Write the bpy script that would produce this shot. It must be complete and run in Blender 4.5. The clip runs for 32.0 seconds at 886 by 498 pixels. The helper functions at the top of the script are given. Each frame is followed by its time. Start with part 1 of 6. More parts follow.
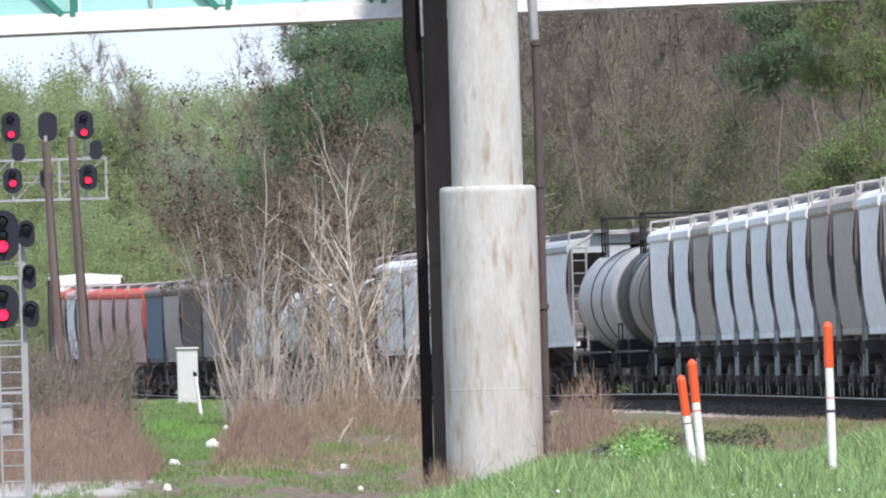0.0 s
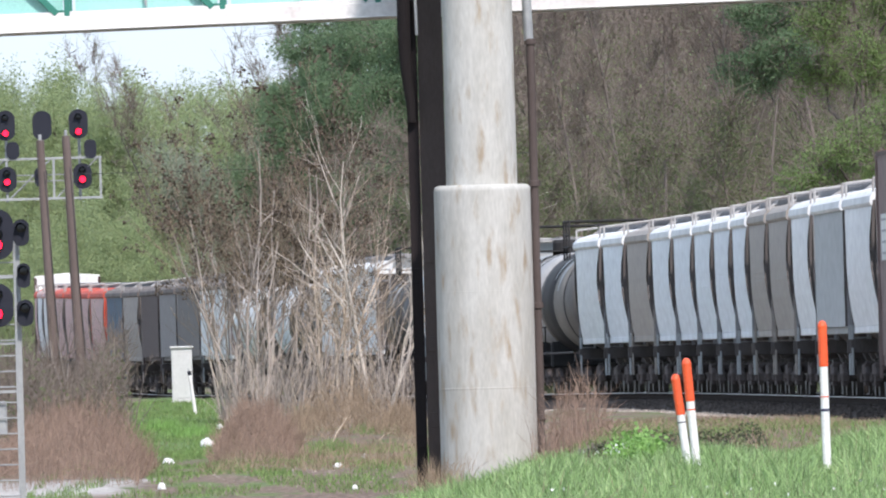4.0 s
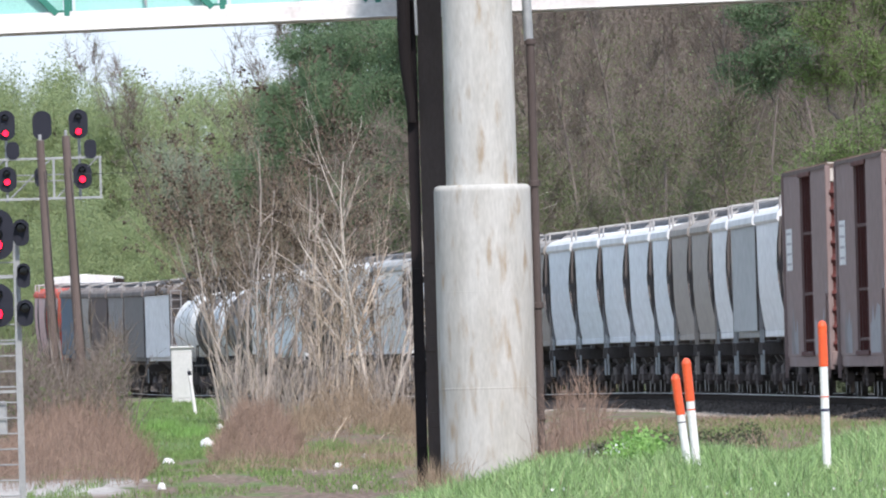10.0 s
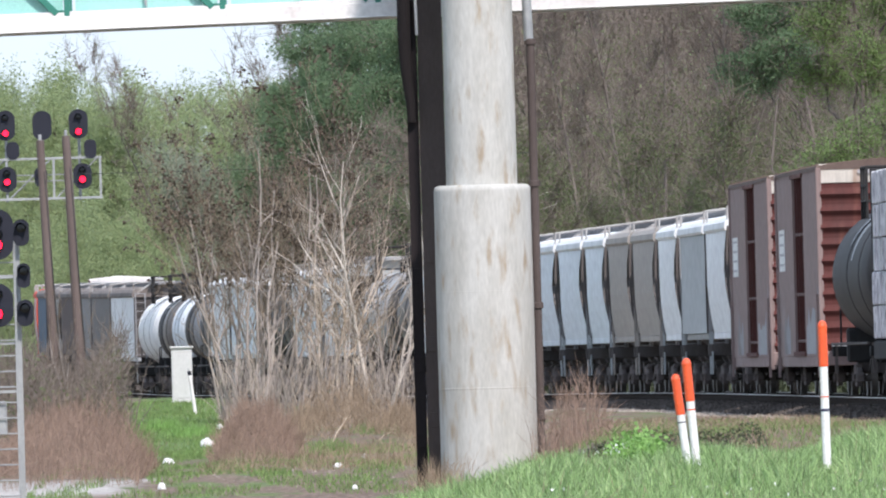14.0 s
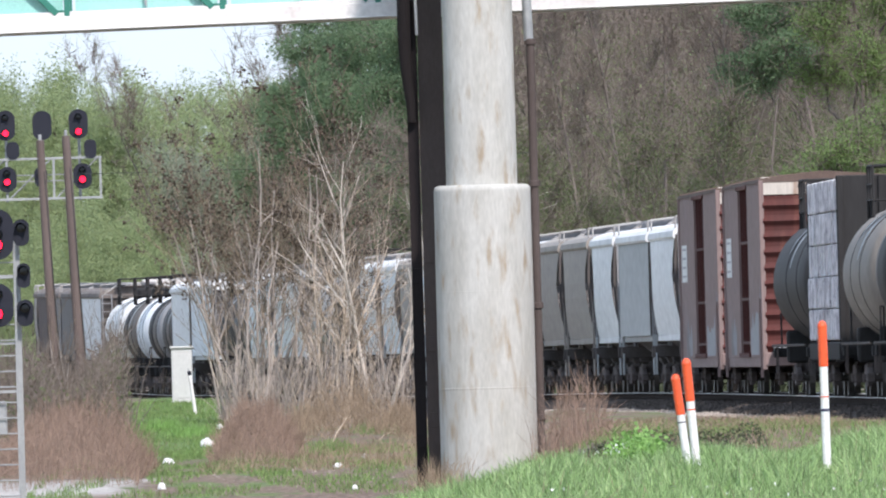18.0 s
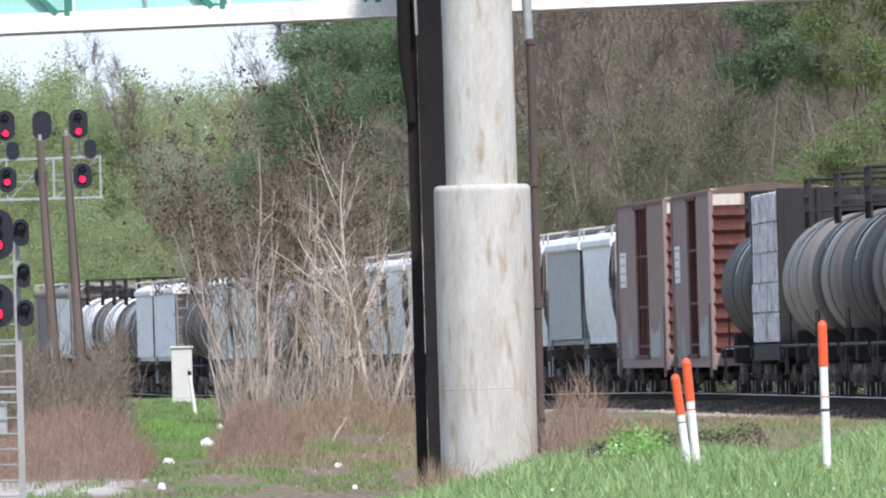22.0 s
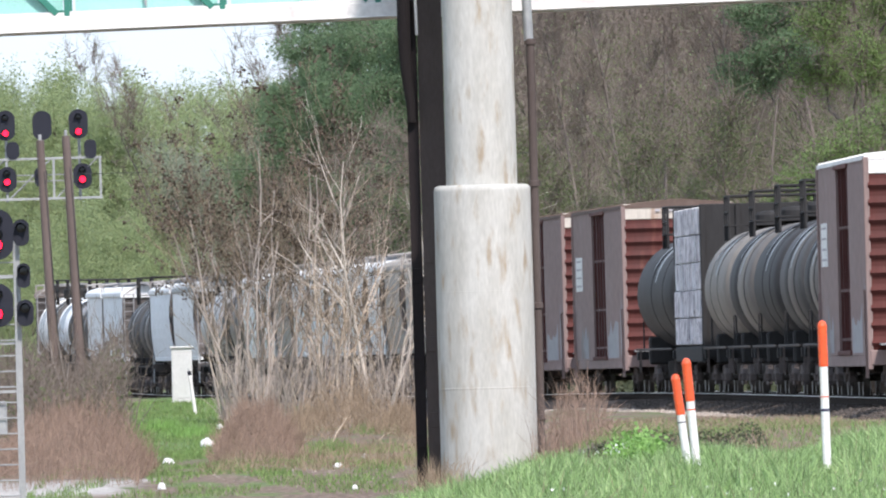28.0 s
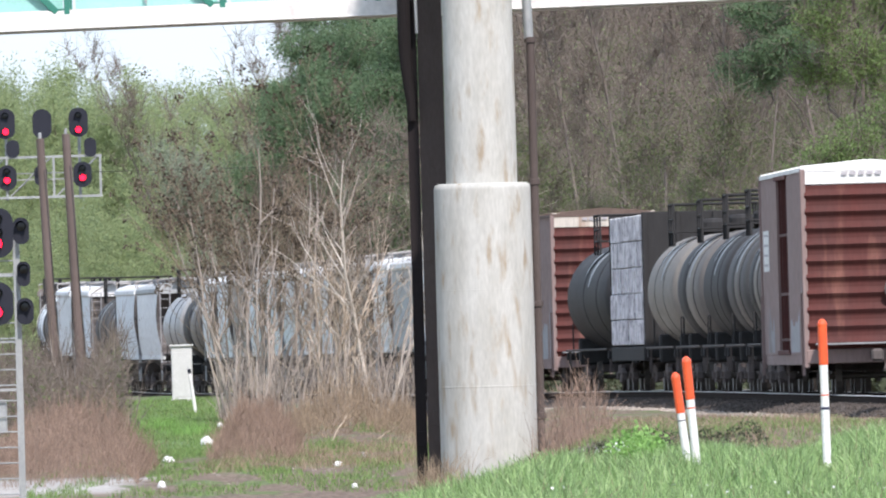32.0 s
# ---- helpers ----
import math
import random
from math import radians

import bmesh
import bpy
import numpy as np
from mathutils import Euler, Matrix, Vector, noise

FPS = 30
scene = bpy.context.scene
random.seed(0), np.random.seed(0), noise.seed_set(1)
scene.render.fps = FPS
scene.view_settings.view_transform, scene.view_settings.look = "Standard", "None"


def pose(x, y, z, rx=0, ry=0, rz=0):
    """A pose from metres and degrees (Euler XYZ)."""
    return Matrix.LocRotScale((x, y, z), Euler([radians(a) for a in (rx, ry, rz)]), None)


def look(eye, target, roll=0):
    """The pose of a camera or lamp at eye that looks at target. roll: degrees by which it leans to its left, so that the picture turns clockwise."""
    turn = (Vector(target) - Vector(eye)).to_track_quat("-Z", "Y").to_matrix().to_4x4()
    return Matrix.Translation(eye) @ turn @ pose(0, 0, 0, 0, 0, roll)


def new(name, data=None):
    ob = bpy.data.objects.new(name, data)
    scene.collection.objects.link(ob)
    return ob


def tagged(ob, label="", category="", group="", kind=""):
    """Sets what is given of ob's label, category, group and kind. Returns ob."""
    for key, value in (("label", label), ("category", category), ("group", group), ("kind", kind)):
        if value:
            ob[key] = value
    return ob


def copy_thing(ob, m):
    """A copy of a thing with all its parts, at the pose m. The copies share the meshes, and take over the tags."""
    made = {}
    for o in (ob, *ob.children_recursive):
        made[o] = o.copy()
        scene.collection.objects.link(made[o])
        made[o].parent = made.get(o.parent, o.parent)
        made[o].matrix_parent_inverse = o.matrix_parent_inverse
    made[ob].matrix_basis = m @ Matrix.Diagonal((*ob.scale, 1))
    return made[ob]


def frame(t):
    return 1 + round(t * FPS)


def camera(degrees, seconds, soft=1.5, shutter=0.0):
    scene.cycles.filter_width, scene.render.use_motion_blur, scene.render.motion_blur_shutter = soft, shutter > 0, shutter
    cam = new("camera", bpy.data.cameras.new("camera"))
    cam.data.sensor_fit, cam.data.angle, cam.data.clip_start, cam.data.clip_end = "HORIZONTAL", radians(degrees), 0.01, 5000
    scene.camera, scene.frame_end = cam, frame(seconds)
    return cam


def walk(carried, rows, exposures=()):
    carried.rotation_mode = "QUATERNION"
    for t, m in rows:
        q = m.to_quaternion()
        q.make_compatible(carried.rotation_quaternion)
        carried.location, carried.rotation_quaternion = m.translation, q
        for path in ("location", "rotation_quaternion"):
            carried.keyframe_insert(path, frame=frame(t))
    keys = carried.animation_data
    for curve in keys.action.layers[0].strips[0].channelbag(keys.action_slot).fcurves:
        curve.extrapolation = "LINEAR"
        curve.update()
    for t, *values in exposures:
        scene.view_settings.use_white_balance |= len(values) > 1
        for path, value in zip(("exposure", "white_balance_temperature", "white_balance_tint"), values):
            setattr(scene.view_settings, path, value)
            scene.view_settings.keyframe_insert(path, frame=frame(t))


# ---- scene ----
# ---------------------------------------------------------------- camera
LENS = 36000.0 / 784.0          # focal length over half the picture's width
EYE = Vector((0.0, 0.0, 1.15))
cam = camera(math.degrees(2 * math.atan(1 / LENS)), 32.0, soft=2.1)


def aim(right=0.0, down=0.0):
    """The camera's pose: a long lens just above rail height, leaning 1.6 degrees, nudged by small angles (in 1/36000)."""
    base = Matrix.Translation(EYE) @ pose(0, 0, 0, 90 + math.degrees(math.atan(190.0 / 36000)), 0, 0) @ pose(0, 0, 0, 0, 0, -1.6)
    return base @ Matrix.Rotation(right / 36000, 4, "Y") @ Matrix.Rotation(down / 36000, 4, "X")


walk(cam, [(0.0, aim(10, 2)), (0.5, aim(4, -8)), (1.0, aim(2, -8)), (1.5, aim(1, -3)), (2.0, aim(0, -1)), (3.0, aim(0, 0)),
           (31.5, aim(0, 0)), (32.0, aim(0, -3))],
     exposures=[(0.0, 1.09, 6200, 16.5), (14.0, 1.07, 6200, 16.5), (22.0, 1.12, 6220, 16.5), (28.0, 1.17, 6270, 16.5), (32.0, 1.17, 6270, 16.5)])

# ---------------------------------------------------------------- light
world = bpy.data.worlds.new("sky")
scene.world = world
world.use_nodes = True
wn = world.node_tree
sky = wn.nodes.new("ShaderNodeTexSky")
sky.sky_type = "NISHITA"
sky.sun_disc = False
sky.sun_elevation, sky.sun_rotation = radians(46.7), radians(158.7)
sky.air_density, sky.dust_density, sky.ozone_density = 1.0, 0.4, 2.5
veil = wn.nodes.new("ShaderNodeMix")      # thin high cloud over the whole sky
veil.data_type = "RGBA"
veil.inputs[0].default_value = 0.88
veil.inputs[7].default_value = (2.5, 3.06, 3.55, 1)
wn.links.new(sky.outputs[0], veil.inputs[6])
wn.links.new(veil.outputs[2], wn.nodes["Background"].inputs[0])
wn.nodes["Background"].inputs["Strength"].default_value = 0.14
sun_data = bpy.data.lights.new("sun", "SUN")
sun_data.energy, sun_data.angle, sun_data.color = 2.3, radians(4), (1.0, 0.93, 0.83)
sun = new("sun", sun_data)
sun.matrix_world = look((0, 0, 0), (-0.25, 0.64, -0.73))


# ---------------------------------------------------------------- the track's line
def smooth(a, b, v):
    u = min(1.0, max(0.0, (v - a) / (b - a)))
    return u * u * (3 - 2 * u)


def heading(s):
    """Degrees to the left of +Y at arc length s."""
    return 1.5157 + 2.0381 * smooth(6.06, 95.31, s) - max(0.0, min(s, 660) - 430) / 900 * 57.2958


S_MIN, S_MAX = -470, 700
TRACK = {}
x, y = 8.718, 487.8
for s in range(0, S_MAX + 1):
    TRACK[s] = (x, y)
    a = radians(heading(s))
    x, y = x - math.sin(a), y + math.cos(a)
x, y = 8.718, 487.8
for s in range(0, S_MIN - 1, -1):
    TRACK[s] = (x, y)
    a = radians(heading(s))
    x, y = x + math.sin(a), y - math.cos(a)


def rail_z(s):
    return -0.12 * smooth(60, 170, s) + 0.62 * smooth(330, 520, s)


def on_track(s):
    """Middle of the track at arc length s, at the rails' top."""
    s = min(S_MAX - 1.001, max(S_MIN + 0.001, s))
    i = math.floor(s)
    u = s - i
    (xa, ya), (xb, yb) = TRACK[i], TRACK[i + 1]
    return Vector((xa + (xb - xa) * u, ya + (yb - ya) * u, rail_z(s)))


TX = sorted((p[1], p[0]) for p in TRACK.values())
TRACK_X = [float(v) for v in np.interp(np.arange(-50, 1400), np.array([p[0] for p in TX]), np.array([p[1] for p in TX]))]


def track_x(y):
    """Where the track lies at the distance y."""
    u = min(1448.0, max(0.0, y + 50))
    i = int(u)
    return TRACK_X[i] + (TRACK_X[i + 1] - TRACK_X[i]) * (u - i)


def steps(v, xs, ys):
    """Straight lines between the points xs, ys."""
    if v <= xs[0]:
        return ys[0]
    for i in range(1, len(xs)):
        if v <= xs[i]:
            return ys[i - 1] + (ys[i] - ys[i - 1]) * (v - xs[i - 1]) / (xs[i] - xs[i - 1])
    return ys[-1]


# ---------------------------------------------------------------- materials
def mat(name, a, b=None, rough=0.8, metal=0.0, scale=2.0, fine=30.0, bump=0.0, streak=0.0, third=None, mix=0.5, vary=0.0, spec=0.5, trans=0.0, along=1.0):
    """A surface of two colours in soft patches, with fine grain, optional downward streaks and a third colour in spots."""
    m = bpy.data.materials.new(name)
    m.use_nodes = True
    nt = m.node_tree
    N, L = nt.nodes, nt.links
    bs = N["Principled BSDF"]
    bs.inputs["Roughness"].default_value, bs.inputs["Metallic"].default_value = rough, metal
    bs.inputs["Specular IOR Level"].default_value = spec
    b = b or tuple(v * 0.8 for v in a)
    co = N.new("ShaderNodeTexCoord")
    mp = N.new("ShaderNodeMapping")
    L.new(co.outputs["Object"], mp.inputs["Vector"])
    if streak:
        mp.inputs["Scale"].default_value = (1, 1 / along, 1 / streak)

    def noise_at(sc, detail=4):
        n = N.new("ShaderNodeTexNoise")
        n.inputs["Scale"].default_value, n.inputs["Detail"].default_value = sc, detail
        L.new(mp.outputs[0], n.inputs["Vector"])
        return n

    def mixer(fac, ca, cb, lo, hi):
        r = N.new("ShaderNodeMapRange")
        r.inputs["From Min"].default_value, r.inputs["From Max"].default_value = lo, hi
        L.new(fac, r.inputs["Value"])
        x = N.new("ShaderNodeMix")
        x.data_type = "RGBA"
        L.new(r.outputs[0], x.inputs[0])
        for sock, c in ((x.inputs[6], ca), (x.inputs[7], cb)):
            if isinstance(c, tuple):
                sock.default_value = (*c, 1)
            else:
                L.new(c, sock)
        return x.outputs[2]

    big, small = noise_at(scale), noise_at(fine, 2)
    col = mixer(big.outputs["Fac"], a, b, 0.5 - 0.25 / max(mix, 0.05) * 0.5, 0.5 + 0.25)
    if third:
        spot = noise_at(scale * 2.3, 6)
        col = mixer(spot.outputs["Fac"], col, third, 0.56, 0.72)
    grain = N.new("ShaderNodeMix")
    grain.data_type, grain.blend_type = "RGBA", "MULTIPLY"
    grain.inputs[0].default_value = 0.35
    L.new(col, grain.inputs[6])
    L.new(small.outputs["Fac"], grain.inputs[7])
    gain = N.new("ShaderNodeHueSaturation")
    gain.inputs["Value"].default_value = 1.2
    L.new(grain.outputs[2], gain.inputs["Color"])
    if vary:
        oi = N.new("ShaderNodeNewGeometry")
        r = N.new("ShaderNodeMapRange")
        r.inputs["To Min"].default_value, r.inputs["To Max"].default_value = 1.2 - vary, 1.2 + vary
        L.new(oi.outputs["Random Per Island"], r.inputs["Value"])
        L.new(r.outputs[0], gain.inputs["Value"])
    L.new(gain.outputs[0], bs.inputs["Base Color"])
    if bump:
        bp = N.new("ShaderNodeBump")
        bp.inputs["Strength"].default_value, bp.inputs["Distance"].default_value = bump, 0.02
        L.new(small.outputs["Fac"], bp.inputs["Height"])
        L.new(bp.outputs[0], bs.inputs["Normal"])
    if trans:
        bs.inputs["Subsurface Weight"].default_value = 0.0
        tr = N.new("ShaderNodeBsdfTranslucent")
        L.new(gain.outputs[0], tr.inputs["Color"])
        mx = N.new("ShaderNodeMixShader")
        mx.inputs[0].default_value = trans
        L.new(bs.outputs[0], mx.inputs[1])
        L.new(tr.outputs[0], mx.inputs[2])
        L.new(mx.outputs[0], N["Material Output"].inputs["Surface"])
    return m


def glow(name, colour, strength):
    m = bpy.data.materials.new(name)
    m.use_nodes = True
    bs = m.node_tree.nodes["Principled BSDF"]
    bs.inputs["Base Color"].default_value = (*colour, 1)
    bs.inputs["Emission Color"].default_value = (*colour, 1)
    bs.inputs["Emission Strength"].default_value = strength
    return m


def paint(name, c, dirt=0.6, rust=None, rough=0.6, spec=0.15):
    """Weathered car paint: streaks of dirt running down."""
    d = tuple(v * dirt + 0.02 for v in c)
    return mat(name, c, d, rough=rough, scale=0.9, fine=14, streak=4, third=rust, bump=0.04, mix=0.6, spec=spec, along=12)


M = {
    "light_grey": paint("light grey paint", (0.80, 0.81, 0.82), 0.82),
    "pale_blue": paint("pale blue-grey paint", (0.75, 0.79, 0.83), 0.85),
    "white": paint("white paint", (0.80, 0.80, 0.79), 0.78),
    "tan": paint("tan-grey paint", (0.36, 0.325, 0.295), 0.8),
    "stone_grey": paint("stone grey paint", (0.25, 0.24, 0.24), 0.75),
    "dim_grey": paint("brownish grey paint", (0.16, 0.148, 0.146), 0.75),
    "mid_grey": paint("mid grey paint", (0.42, 0.44, 0.45), 0.8),
    "dull_grey": paint("dull grey paint", (0.30, 0.30, 0.31), 0.75),
    "red": paint("faded red paint", (0.62, 0.10, 0.06), 0.7),
    "pink": paint("chalky red-white paint", (0.62, 0.42, 0.40), 0.75),
    "slate": paint("slate blue paint", (0.07, 0.12, 0.18), 0.8),
    "dark_brown": paint("dark brown paint", (0.082, 0.054, 0.050), 0.8),
    "brown_tank": paint("brown grey paint", (0.17, 0.152, 0.14), 0.6, rust=(0.24, 0.22, 0.205), rough=0.6, spec=0.16),
    "dark_tank": paint("dark grey paint", (0.088, 0.084, 0.084), 0.6, rust=(0.13, 0.127, 0.124), rough=0.6, spec=0.14),
    "black": paint("dusty black paint", (0.032, 0.031, 0.032), 0.75, rough=0.8),
    "coal": paint("coal black tank paint", (0.045, 0.043, 0.045), 0.7, rust=(0.08, 0.078, 0.078), rough=0.6, spec=0.1),
    "silver": paint("silver grey paint", (0.44, 0.43, 0.425), 0.5, rust=(0.20, 0.172, 0.155), rough=0.42, spec=0.4),
    "box_grey": paint("grey-brown paint", (0.275, 0.202, 0.19), 0.82, rust=(0.30, 0.24, 0.23), rough=0.75),
    "box_red": paint("oxide red paint", (0.10, 0.031, 0.027), 0.6, rust=(0.17, 0.075, 0.06), rough=0.7),
    "patch": paint("chalky grey repaint", (0.37, 0.37, 0.385), 0.6, rust=(0.20, 0.16, 0.15), rough=0.8),
    "umber": paint("umber grey paint", (0.25, 0.224, 0.20), 0.6, rust=(0.31, 0.29, 0.265), rough=0.6, spec=0.16),
    "box_door": paint("dark maroon paint", (0.075, 0.03, 0.03), 0.7, rough=0.75),
    "rusty_white": paint("rust-streaked white paint", (0.60, 0.55, 0.49), 0.7, rust=(0.30, 0.17, 0.11)),
    # dark colour holding the shade between and beneath the cars
    "car_shade": mat("car part darkened for shade", (0.135, 0.12, 0.115), (0.08, 0.072, 0.07), rough=0.9, scale=1.2, streak=3, spec=0.15),
    "steel": mat("dusty running gear steel", (0.16, 0.135, 0.128), (0.09, 0.077, 0.074), rough=0.9, scale=3, spec=0.15),
    "wheel": mat("wheel steel", (0.09, 0.075, 0.065), (0.04, 0.035, 0.03), rough=0.55, metal=0.4, scale=4),
    "rail": mat("rail steel", (0.74, 0.72, 0.70), (0.55, 0.52, 0.49), rough=0.45, metal=0.25, scale=3),
    "rail_rust": mat("rusty rail side", (0.05, 0.037, 0.031), (0.03, 0.024, 0.02), rough=0.95, scale=3, spec=0.05),
    "tie": mat("weathered wood ties", (0.09, 0.075, 0.065), (0.05, 0.04, 0.035), rough=0.9),
    "ballast": mat("dark mottled crushed stone", (0.10, 0.085, 0.076), (0.06, 0.05, 0.044), rough=0.95, scale=2.5, fine=16, bump=0.8, vary=0.4, spec=0.1),
    "toe_stone": mat("pale dusty stone", (0.44, 0.385, 0.335), (0.28, 0.24, 0.205), rough=0.95, scale=2.5, fine=12, bump=0.8, vary=0.35, third=(0.17, 0.16, 0.11)),
    # weed leaves with the shade of ditch and far verge in their colour
    "leaf_shade": mat("shade-dark weeds", (0.070, 0.085, 0.050), (0.05, 0.058, 0.037), rough=0.8, scale=0.3, vary=0.3, spec=0.1),
    "concrete": mat("pale weathered concrete", (0.52, 0.515, 0.487), (0.40, 0.39, 0.357), rough=0.9, scale=2.2, fine=20, streak=4.0, bump=0.2, third=(0.34, 0.28, 0.21), mix=0.85),
    # weathered steel, darker than the brown one by the shade in its colour
    "dark_steel": mat("shade-dark weathered steel", (0.026, 0.021, 0.022), (0.017, 0.014, 0.015), rough=0.9, scale=1.2, streak=4, spec=0.2),
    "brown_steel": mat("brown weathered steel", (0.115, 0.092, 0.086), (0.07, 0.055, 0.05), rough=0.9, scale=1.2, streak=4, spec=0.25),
    "green_steel": mat("sea green painted steel", (0.035, 0.22, 0.16), (0.03, 0.17, 0.13), rough=0.55, scale=1.5),
    "teal_panel": mat("pale turquoise panel", (0.36, 0.66, 0.60), (0.30, 0.58, 0.53), rough=0.5, scale=0.8),
    "white_beam": mat("white painted beam", (0.80, 0.79, 0.78), (0.70, 0.675, 0.665), rough=0.6, scale=0.5, fine=10, third=(0.58, 0.50, 0.475)),
    "tar": mat("tarred black steel", (0.013, 0.011, 0.012), (0.02, 0.017, 0.017), rough=0.9, spec=0.15, scale=1.2, streak=4),
    "galv": mat("galvanized steel", (0.42, 0.43, 0.43), (0.30, 0.31, 0.32), rough=0.55, metal=0.3, scale=3),
    "signal_black": mat("black signal enamel", (0.022, 0.024, 0.034), (0.028, 0.03, 0.042), rough=0.75, spec=0.2),
    "pole_wood": mat("brown pole wood", (0.155, 0.118, 0.108), (0.10, 0.076, 0.068), rough=0.9, scale=1.5, streak=8),
    "cabinet": mat("white cabinet enamel", (0.62, 0.62, 0.61), (0.52, 0.52, 0.505), rough=0.5, scale=1.5),
    "post_white": mat("white plastic", (0.82, 0.80, 0.80), (0.72, 0.70, 0.70), rough=0.4, scale=4),
    "post_orange": mat("orange plastic", (0.85, 0.115, 0.03), (0.72, 0.09, 0.03), rough=0.4, scale=4),
    "band": mat("dark band print", (0.05, 0.05, 0.10), (0.03, 0.03, 0.06), rough=0.5),
    "wrap": mat("printed white lumber wrap", (0.72, 0.69, 0.72), (0.22, 0.20, 0.24), rough=0.7, scale=6.5, fine=24, streak=2.6, bump=0.8, third=(0.03, 0.027, 0.04), mix=1.0, along=7, spec=0.05),
    "litter": mat("white litter", (0.8, 0.8, 0.78), (0.7, 0.7, 0.7), rough=0.6),
    "bark_pale": mat("pale dry bark", (0.58, 0.485, 0.385), (0.34, 0.275, 0.215), rough=0.9, scale=2, streak=4, vary=0.35),
    "bark_dark": mat("grey brown bark", (0.19, 0.16, 0.142), (0.125, 0.103, 0.09), rough=0.9, scale=2, streak=4, vary=0.3),
    "twig": mat("brown twigs", (0.31, 0.245, 0.175), (0.195, 0.15, 0.105), rough=0.95, vary=0.4, trans=0.15),
    "leaf_light": mat("young yellow green leaves", (0.375, 0.44, 0.235), (0.29, 0.355, 0.175), rough=0.9, scale=0.25, vary=0.12, trans=0.55, spec=0.08),
    "leaf_grey": mat("grey green young leaves", (0.33, 0.37, 0.275), (0.26, 0.30, 0.215), rough=0.9, scale=0.25, vary=0.15, trans=0.5, spec=0.08),
    "leaf_dark": mat("dark green leaves", (0.20, 0.285, 0.165), (0.145, 0.215, 0.12), rough=0.9, scale=0.25, vary=0.18, trans=0.5, spec=0.05),
    "leaf_fresh": mat("fresh green leaves", (0.24, 0.325, 0.13), (0.165, 0.235, 0.095), rough=0.9, scale=0.25, vary=0.25, trans=0.45, spec=0.08),
    "leaf_olive": mat("dull olive young leaves", (0.19, 0.225, 0.115), (0.14, 0.165, 0.085), rough=0.9, scale=0.25, vary=0.12, trans=0.4, spec=0.05),
    "bark_white": mat("bleached bark", (0.66, 0.60, 0.53), (0.42, 0.365, 0.31), rough=0.9, scale=2, streak=4, vary=0.35),
    # greyer copy of the pale bark, with the stems' shade in its colour
    "bark_grey": mat("shade-grey brush bark", (0.40, 0.35, 0.31), (0.25, 0.215, 0.19), rough=0.9, scale=2, streak=4, vary=0.3),
    "wood_twig": mat("grey brown twigs", (0.235, 0.195, 0.165), (0.155, 0.128, 0.108), rough=0.95, vary=0.35, trans=0.15),
    "seed": mat("dark brown seed heads", (0.115, 0.088, 0.064), (0.075, 0.058, 0.043), rough=0.95, vary=0.35),
    "reed": mat("dry reddish weeds", (0.37, 0.265, 0.205), (0.26, 0.18, 0.14), rough=0.95, vary=0.35, trans=0.2),
    "straw": mat("dry straw", (0.38, 0.29, 0.205), (0.25, 0.185, 0.13), rough=0.95, vary=0.4, trans=0.2),
    "grass": mat("bright spring grass", (0.36, 0.475, 0.215), (0.17, 0.285, 0.095), rough=0.5, scale=1.2, vary=0.6, trans=0.35),
    "turf": mat("dull green turf", (0.20, 0.31, 0.095), (0.135, 0.22, 0.065), rough=0.8, scale=0.6, vary=0.5, trans=0.25, third=(0.24, 0.19, 0.12)),
    "weed": mat("green weed leaves", (0.25, 0.43, 0.12), (0.16, 0.30, 0.075), rough=0.7, scale=0.5, vary=0.35, trans=0.3),
    "glass_dark": mat("dark lens glass", (0.02, 0.02, 0.025), (0.015, 0.015, 0.02), rough=0.15),
    "wire": mat("black cable", (0.03, 0.03, 0.03), (0.02, 0.02, 0.02), rough=0.6),
    "roof_dust": mat("dusty grey car roof", (0.44, 0.43, 0.42), (0.29, 0.275, 0.265), rough=0.85, scale=0.9, fine=14, streak=1.2, third=(0.22, 0.17, 0.14), mix=0.8, along=8),
    "roof_dirt": mat("brown dirty car roof", (0.20, 0.172, 0.158), (0.13, 0.108, 0.098), rough=0.9, scale=0.9, fine=14, third=(0.32, 0.30, 0.28), along=8),
    "rust_roof": mat("rusted roof edge", (0.095, 0.062, 0.052), (0.17, 0.125, 0.105), rough=0.9, scale=1.2, fine=14, along=8),
    "grey_bar": mat("grey lettering", (0.45, 0.43, 0.45), (0.36, 0.34, 0.37), rough=0.7),
}
M["red_light"] = glow("red signal light", (1.0, 0.012, 0.04), 1.9)


# ---------------------------------------------------------------- mesh helpers
def part(name, bm, material, parent=None, label="", smooth_shade=False):
    me = bpy.data.meshes.new(name)
    bm.to_mesh(me)
    bm.free()
    if smooth_shade:
        me.polygons.foreach_set("use_smooth", [True] * len(me.polygons))
    me.materials.append(M[material])
    ob = new(name, me)
    ob.parent = parent
    if label:
        ob["label"] = label
    return ob


def raw(name, verts, faces, material, parent=None, label="", smooth_shade=False):
    me = bpy.data.meshes.new(name)
    me.from_pydata([tuple(v) for v in verts], [], faces)
    me.update()
    if smooth_shade:
        me.polygons.foreach_set("use_smooth", [True] * len(me.polygons))
    me.materials.append(M[material])
    ob = new(name, me)
    ob.parent = parent
    if label:
        ob["label"] = label
    return ob


